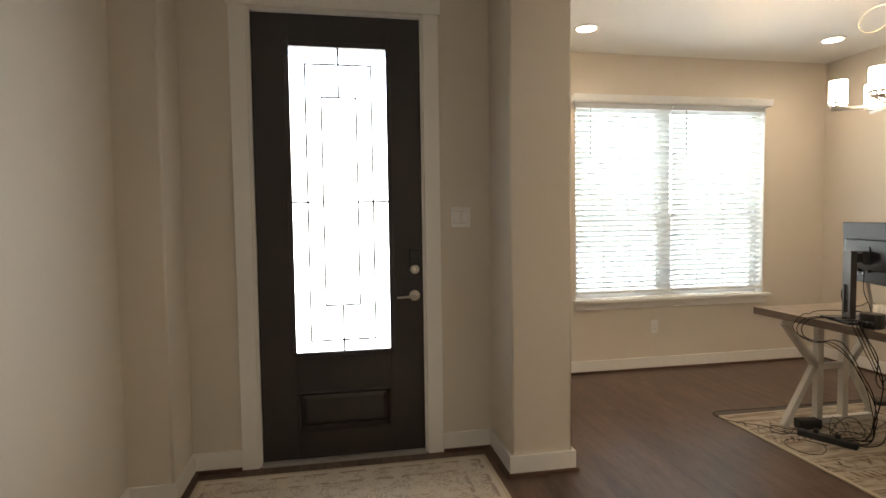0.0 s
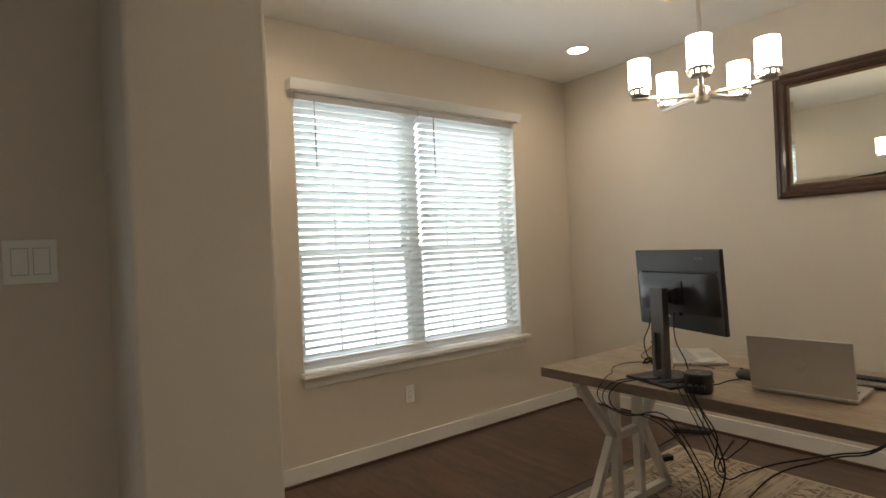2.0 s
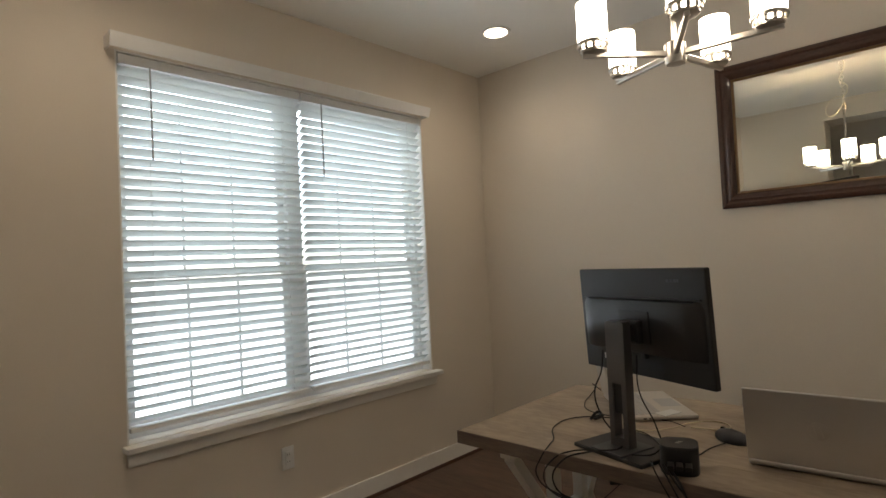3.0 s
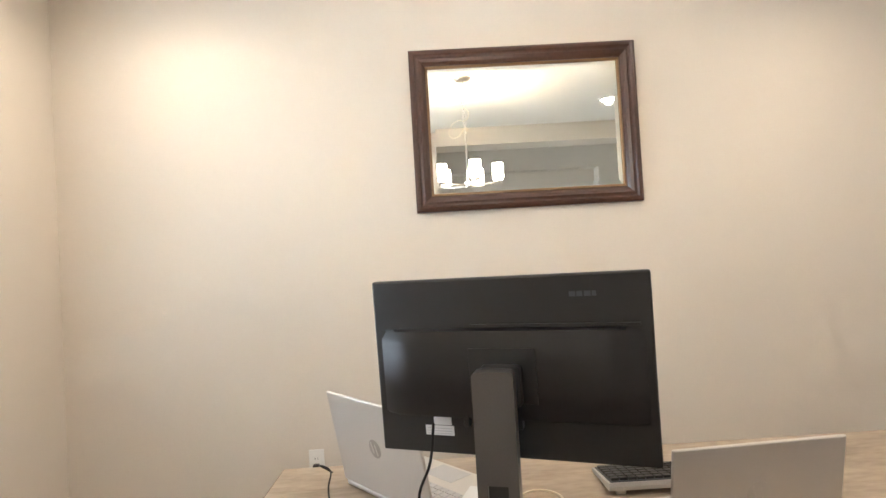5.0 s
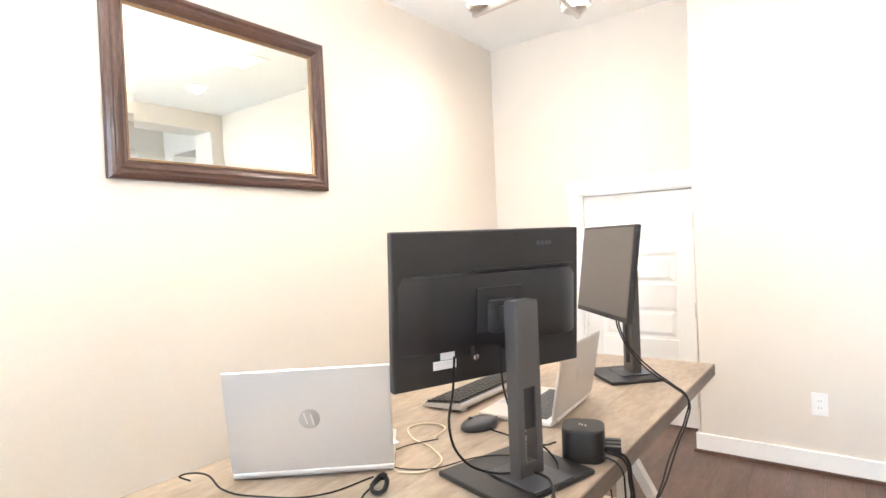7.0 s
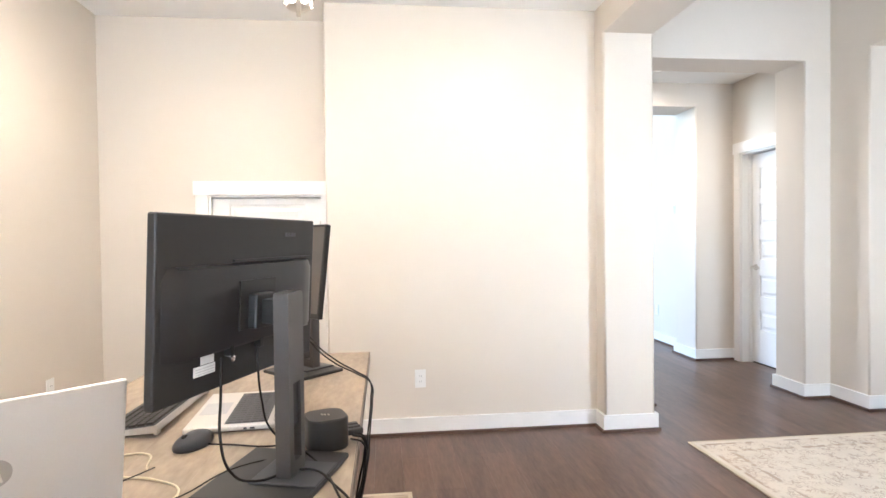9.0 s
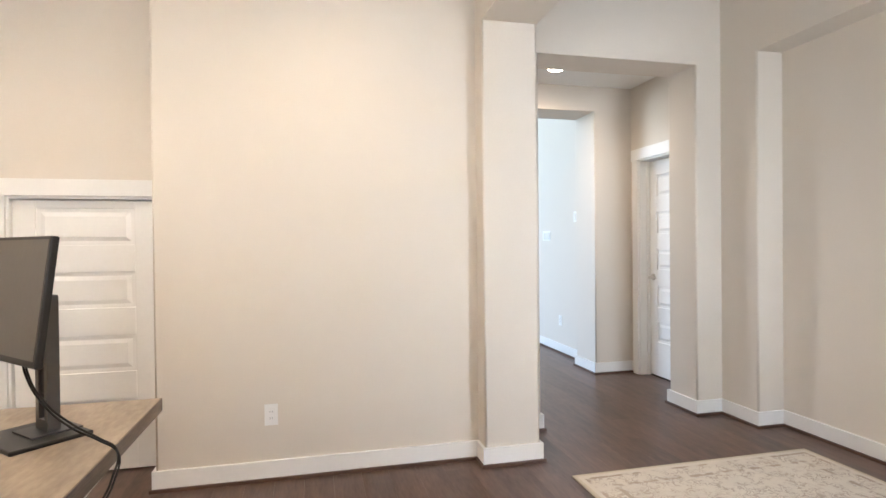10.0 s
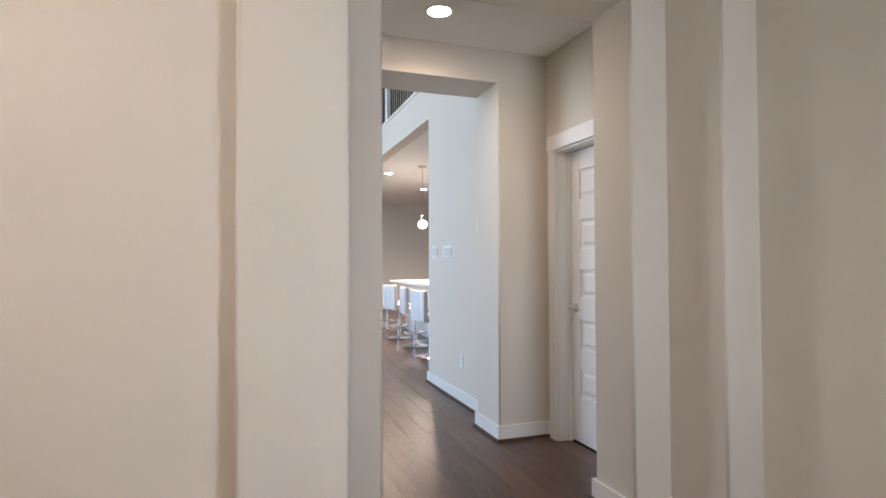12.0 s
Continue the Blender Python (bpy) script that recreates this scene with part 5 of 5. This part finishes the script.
RUNS = [
    ("black monitor power cable looped over the desk edge", [(2.835, 2.69, 1.04), (2.835, 2.70, 0.97), (2.83, 2.725, 0.90), (2.82, 2.70, 0.83), (2.79, 2.64, 0.785), (2.70, 2.58, 0.779), (2.635, 2.65, 0.772), (E1, 2.715, 0.745), (E1 - 0.004, 2.745, 0.67), (E1, 2.66, 0.638), (E1, 2.50, 0.668), (E1, 2.43, 0.61), (2.60, 2.375, 0.52), (2.64, 2.345, 0.41), (2.76, 2.44, 0.20), (2.85, 2.55, 0.06), (2.88, 2.62, 0.014), (2.80, 2.66, 0.02)], 0.0036),
    ("black data cable looped over the desk edge", [(2.80, 2.56, 1.04), (2.795, 2.555, 0.93), (2.78, 2.50, 0.83), (2.73, 2.475, 0.785), (2.67, 2.56, 0.772), (2.625, 2.69, 0.771), (E1, 2.755, 0.735), (E1 - 0.010, 2.775, 0.675), (E1 - 0.006, 2.69, 0.632), (E1 - 0.006, 2.53, 0.652), (E1, 2.45, 0.60), (2.605, 2.39, 0.50), (2.66, 2.36, 0.37), (2.80, 2.46, 0.16), (2.87, 2.57, 0.03), (2.84, 2.67, 0.014), (2.76, 2.60, 0.02)], 0.0032),
    ("black laptop charging cable trailing off the desk", [(3.00, 2.74, 0.772), (2.95, 2.87, 0.765), (2.82, 2.88, 0.765), (2.68, 2.80, 0.767), (2.625, 2.78, 0.770), (E1 + 0.001, 2.79, 0.74), (E1 - 0.014, 2.80, 0.69), (E1 - 0.010, 2.72, 0.645), (E1 - 0.004, 2.56, 0.64), (2.60, 2.46, 0.585), (2.63, 2.40, 0.48), (2.70, 2.40, 0.30), (2.86, 2.52, 0.08), (2.92, 2.60, 0.014), (2.98, 2.70, 0.013), (2.92, 2.76, 0.013), (2.80, 2.72, 0.016)], 0.003),
    ("black dock cable hanging from the desk front", [(2.612, 2.405, 0.79), (E1 - 0.004, 2.37, 0.765), (E1 - 0.004, 2.34, 0.70), (E1, 2.31, 0.64), (2.60, 2.285, 0.58), (2.615, 2.275, 0.50), (2.64, 2.30, 0.40), (2.72, 2.40, 0.22), (2.80, 2.50, 0.05), (2.79, 2.58, 0.02)], 0.0042),
    ("second black dock cable hanging from the desk front", [(2.612, 2.43, 0.792), (E1 - 0.006, 2.40, 0.772), (E1 - 0.006, 2.36, 0.70), (E1, 2.325, 0.63), (2.605, 2.30, 0.56), (2.625, 2.285, 0.49), (2.68, 2.33, 0.48), (2.70, 2.30, 0.56), (2.67, 2.27, 0.60)], 0.0034),
    ("third black dock cable with a curled end", [(2.615, 2.452, 0.792), (E1 - 0.002, 2.43, 0.774), (E1 - 0.002, 2.38, 0.69), (2.605, 2.34, 0.60), (2.63, 2.30, 0.53), (2.66, 2.25, 0.57), (2.68, 2.22, 0.61)], 0.003),
    ("bundled black monitor cables slung below the desk edge", [(2.842, 1.668, 0.985), (2.836, 1.672, 0.95), (2.79, 1.705, 0.885), (2.705, 1.742, 0.822), (2.635, 1.762, 0.785), (E1, 1.775, 0.757), (E1 - 0.006, 1.835, 0.702), (E1 - 0.004, 1.91, 0.673), (E1, 2.00, 0.631), (2.587, 2.093, 0.586), (2.60, 2.20, 0.515), (2.612, 2.275, 0.468), (2.618, 2.31, 0.49), (2.612, 2.305, 0.56), (2.603, 2.30, 0.63), (E1 - 0.002, 2.34, 0.71), (E1, 2.39, 0.772), (2.614, 2.418, 0.79)], 0.0038),
    ("second cable of the slung monitor bundle", [(2.856, 1.654, 0.985), (2.848, 1.658, 0.945), (2.795, 1.693, 0.872), (2.71, 1.734, 0.810), (2.638, 1.756, 0.778), (E1 - 0.005, 1.779, 0.748), (E1 - 0.011, 1.838, 0.694), (E1 - 0.008, 1.913, 0.664), (E1 - 0.006, 1.98, 0.625), (2.586, 2.055, 0.580), (2.605, 2.12, 0.52), (2.65, 2.20, 0.41), (2.73, 2.31, 0.25), (2.80, 2.40, 0.13), (2.84, 2.47, 0.05), (2.83, 2.54, 0.016), (2.77, 2.60, 0.02)], 0.0038),
    ("black power cord running off the rug's corner", [(2.65, 2.76, 0.025), (2.58, 2.81, 0.014), (2.51, 2.95, 0.014), (2.405, 3.03, 0.014), (2.362, 3.13, 0.008), (2.365, 3.22, 0.006), (2.40, 3.245, 0.006), (2.70, 3.245, 0.006), (3.30, 3.24, 0.006), (4.0, 3.27, 0.006), (4.17, 3.32, 0.02)], 0.0032),
    ("coiled black cord on the rug", [(2.64, 2.60, 0.014), (2.56, 2.72, 0.013), (2.47, 2.72, 0.013), (2.42, 2.61, 0.013), (2.47, 2.52, 0.013), (2.58, 2.55, 0.013), (2.63, 2.62, 0.018)], 0.0026),
    ("tangled black cord beside the strip", [(2.72, 2.80, 0.03), (2.62, 2.86, 0.016), (2.54, 2.90, 0.03), (2.50, 2.86, 0.016), (2.56, 2.80, 0.016), (2.66, 2.83, 0.04), (2.76, 2.78, 0.06), (2.84, 2.72, 0.02)], 0.003),
    ("black cord loop standing beside the strip", [(2.80, 2.74, 0.02), (2.90, 2.76, 0.09), (2.97, 2.75, 0.10), (3.00, 2.71, 0.05), (2.95, 2.66, 0.014), (2.86, 2.66, 0.016)], 0.0026),
    ("second black cord loop beside the strip", [(2.76, 2.70, 0.03), (2.84, 2.78, 0.07), (2.92, 2.82, 0.08), (2.94, 2.77, 0.03), (2.86, 2.72, 0.016), (2.78, 2.66, 0.03)], 0.0026),
    ("thin black cord of the small adapter", [(3.56, 3.09, 0.02), (3.46, 3.09, 0.012), (3.39, 3.03, 0.012), (3.44, 2.97, 0.012), (3.36, 2.86, 0.012), (3.16, 2.76, 0.012), (3.00, 2.66, 0.016), (2.90, 2.60, 0.02)], 0.0022),
    ("black wall cord down to the adapters", [(4.376, 3.294, 0.385), (4.372, 3.294, 0.30), (4.37, 3.28, 0.10), (4.34, 3.27, 0.03), (4.30, 3.28, 0.03)], 0.003),
    ("black mouse cable curving over the desk", [(3.03, 2.51, 0.772), (3.09, 2.60, 0.764), (3.06, 2.68, 0.764), (2.95, 2.66, 0.764), (2.86, 2.56, 0.778), (2.76, 2.46, 0.764)], 0.002),
    ("black charger cord along the laptop's back", [(3.02, 2.76, 0.768), (3.06, 2.88, 0.765), (3.16, 2.95, 0.765), (3.26, 2.98, 0.768), (3.32, 2.985, 0.79), (3.36, 3.02, 0.79), (3.375, 2.99, 0.764)], 0.0028),
    ("thick black cable tie bunch by the laptop", [(2.988, 2.80, 0.770), (2.975, 2.785, 0.79), (2.955, 2.79, 0.795), (2.945, 2.805, 0.775), (2.965, 2.815, 0.768), (2.985, 2.795, 0.776), (2.97, 2.775, 0.782), (2.95, 2.80, 0.77)], 0.0065),
    ("black laptop cable under the monitor", [(2.99, 2.27, 0.772), (3.00, 2.33, 0.766), (2.90, 2.38, 0.766), (2.78, 2.40, 0.768), (2.745, 2.41, 0.785)], 0.003),
]
for text, pts, r in RUNS:
    cable("cable", [on_desk(p) for p in pts], r * 0.74, CABLE_BLACK, text, "cable")
cable("cable", [on_desk(p) for p in [(3.16, 2.60, 0.772), (3.08, 2.64, 0.763), (2.99, 2.70, 0.763), (2.94, 2.63, 0.763), (3.02, 2.55, 0.763), (3.11, 2.52, 0.763), (3.17, 2.44, 0.763), (3.10, 2.40, 0.763), (3.05, 2.50, 0.766)]], 0.0025, CABLE_CREAM, "cream charging cable looped on the desk", "cable")

# ---- great room and kitchen beyond ----
loft = thing("loft_railing", pose(-0.755, SY, LZ1), "dark baluster railing with white newel on the loft edge", "railing")
bm = bmesh.new()
box(bm, -0.09, -8.4, 0.0, 0.09, 0.0, 0.035, 0.004)
part("bottom_rail", bm, TRIM, loft, "white painted shoe rail")
bm = bmesh.new()
box(bm, -0.035, -8.4, 0.92, 0.035, 0.0, 0.97, 0.006)
part("handrail", bm, MAHOGANY, loft)
data = mesh_of("baluster", box(bmesh.new(), -0.008, -0.008, 0.035, 0.008, 0.008, 0.92), BLACK_PLASTIC)
for k in range(74):
    if k in (17, 45):
        continue
    b = new("baluster", data)
    b.parent = loft
    b.location = (0, -0.10 - 0.1115 * k, 0)
for k in (17, 45):
    bm = bmesh.new()
    box(bm, -0.045, -0.145 - 0.1115 * k, 0.0355, 0.045, -0.055 - 0.1115 * k, 1.02, 0.004)
    part("newel_post", bm, TRIM, loft, "white newel post")

island = thing("kitchen_island", pose(-2.05, -6.4, 0), "white kitchen island with a pale stone top", "kitchen island")
bm = bmesh.new()
box(bm, -0.35, -1.55, 0.0, 0.35, 1.55, 0.88, 0.004)
part("body", bm, TRIM, island)
bm = bmesh.new()
box(bm, -0.50, -1.70, 0.881, 0.62, 1.70, 0.92, 0.005)
part("worktop", bm, QUARTZ, island, "pale stone worktop")
for k in range(4):
    bm = bmesh.new()
    box(bm, 0.351, -1.48 + k * 0.76, 0.12, 0.362, -0.78 + k * 0.76, 0.80, 0.004)
    part("panel", bm, TRIM, island)


def bar_stool(m):
    st = thing("bar_stool", m, "white quilted swivel bar stool on a chrome base", "bar stool", "stools at the island")
    bm = bmesh.new()
    lathe(bm, [(0.19, 0.0), (0.195, 0.006), (0.18, 0.014), (0.08, 0.032), (0.032, 0.05), (0.03, 0.08)], 28)
    part("base", bm, CHROME, st, smooth=True)
    bm = bmesh.new()
    rod(bm, (0, 0, 0.06), (0, 0, 0.32), 0.028, seg=18)
    rod(bm, (0, 0, 0.30), (0, 0, 0.48), 0.018, seg=14)
    part("column", bm, CHROME, st, smooth=True)
    pts = [(0.17 * math.cos(radians(a)), 0.15 * math.sin(radians(a)), 0.20) for a in range(20, 341, 32)]
    cable("footrest", [(0.02, 0.02, 0.20), *pts, (0.02, -0.02, 0.20)], 0.010, CHROME, "chrome footrest ring", parent=st)
    bm = bmesh.new()
    box(bm, -0.20, -0.21, 0.475, 0.20, 0.21, 0.57, 0.03)
    part("seat", bm, LEATHER_WHITE, st, smooth=True)
    bm = bmesh.new()
    box(bm, 0.13, -0.21, 0.50, 0.205, 0.21, 0.885, 0.03)
    back = part("backrest", bm, LEATHER_WHITE, st, smooth=True)
    for y in (-0.07, 0.07):
        bm = bmesh.new()
        box(bm, 0.2045, y - 0.003, 0.54, 0.2065, y + 0.003, 0.86)
        part("stitch_line", bm, KEY_SILVER, back)
    return st


first = bar_stool(pose(-1.17, -4.87, 0, 0, 0, 8))
for y, a in ((-5.83, -6), (-6.75, 12), (-7.6, 4)):
    copy_thing(first, pose(-1.25, y, 0, 0, 0, a))

pend = thing("pendant_lamp", pose(-1.488, -6.21, LZ0), "clear globe pendant lamp with a nickel cap, lit", "pendant lamp")
bm = bmesh.new()
lathe(bm, [(0.065, 0.0), (0.065, -0.02), (0.05, -0.028), (0.008, -0.03)], 24)
part("canopy", bm, NICKEL, pend, smooth=True)
bm = bmesh.new()
rod(bm, (0, 0, -0.03), (0, 0, -0.80), 0.004, seg=8)
part("rod", bm, NICKEL, pend)
bm = bmesh.new()
lathe(bm, [(0.012, -0.78), (0.03, -0.80), (0.034, -0.85), (0.03, -0.862)], 20)
part("cap", bm, NICKEL, pend, smooth=True)
bm = bmesh.new()
lathe(bm, [(0.02, -0.862), (0.055, -0.88), (0.07, -0.92), (0.062, -0.96), (0.03, -0.985), (0.008, -0.99)], 24)
part("globe", bm, GLOBE, pend, "lit glass globe", True)

# ---- floor planks ----
plank_w, plank_l = 0.152, 1.22
cache = {}


def plank_mesh(length):
    key = round(length, 2)
    if key not in cache:
        a, b, e = plank_w / 2 - 0.0001, key / 2 - 0.0001, 0.0003
        v = [(-a, -b, -0.012), (a, -b, -0.012), (a, b, -0.012), (-a, b, -0.012), (-a, -b, -0.0025), (a, -b, -0.0025), (a, b, -0.0025), (-a, b, -0.0025), (-a + e, -b + e, 0), (a - e, -b + e, 0), (a - e, b - e, 0), (-a + e, b - e, 0)]
        f = [(8, 9, 10, 11)] + [(i + o, (i + 1) % 4 + o, (i + 1) % 4 + o + 4, i + o + 4) for o in (0, 4) for i in range(4)]
        data = bpy.data.meshes.new("plank")
        data.from_pydata(v, [], f)
        data.materials.append(PLANK)
        cache[key] = data
    return cache[key]


rng = random.Random(7)
far_v, far_f = [], []
row, x = 0, -1.03 + plank_w / 2
while x < 4.42:
    y = -1.80
    first_len = rng.choice((0.42, 0.61, 0.80, 0.98, 1.22))
    while y < 4.40:
        length = min(first_len if y < -1.79 else plank_l, (3.22 if x < 0.86 else 4.44) - y)
        if length > 0.03:
            p = new("plank", plank_mesh(length))
            p.parent = floor
            p.location = (x, y + length / 2, 0)
        y += length if length > 0.03 else 1
    x += plank_w
x = -6.2 + plank_w / 2
while x < 4.9:
    y = -12.0 - rng.uniform(0, 0.19)
    while y < -1.80:
        length = min(plank_l, -1.80 - y)
        a, b, k = plank_w / 2 - 0.001, length / 2 - 0.001, len(far_v)
        yc = y + length / 2
        far_v += [(x - a, yc - b, -0.011), (x + a, yc - b, -0.011), (x + a, yc + b, -0.011), (x - a, yc + b, -0.011), (x - a, yc - b, 0), (x + a, yc - b, 0), (x + a, yc + b, 0), (x - a, yc + b, 0)]
        far_f += [(k + 4, k + 5, k + 6, k + 7)] + [(k + i, k + (i + 1) % 4, k + (i + 1) % 4 + 4, k + i + 4) for i in range(4)]
        y += plank_l
    x += plank_w
data = bpy.data.meshes.new("far_planks")
data.from_pydata(far_v, [], far_f)
data.materials.append(PLANK)
far = new("far_planks", data)
far.parent = floor
tagged(far, "dark wood planks of the great room floor", kind="stuff")
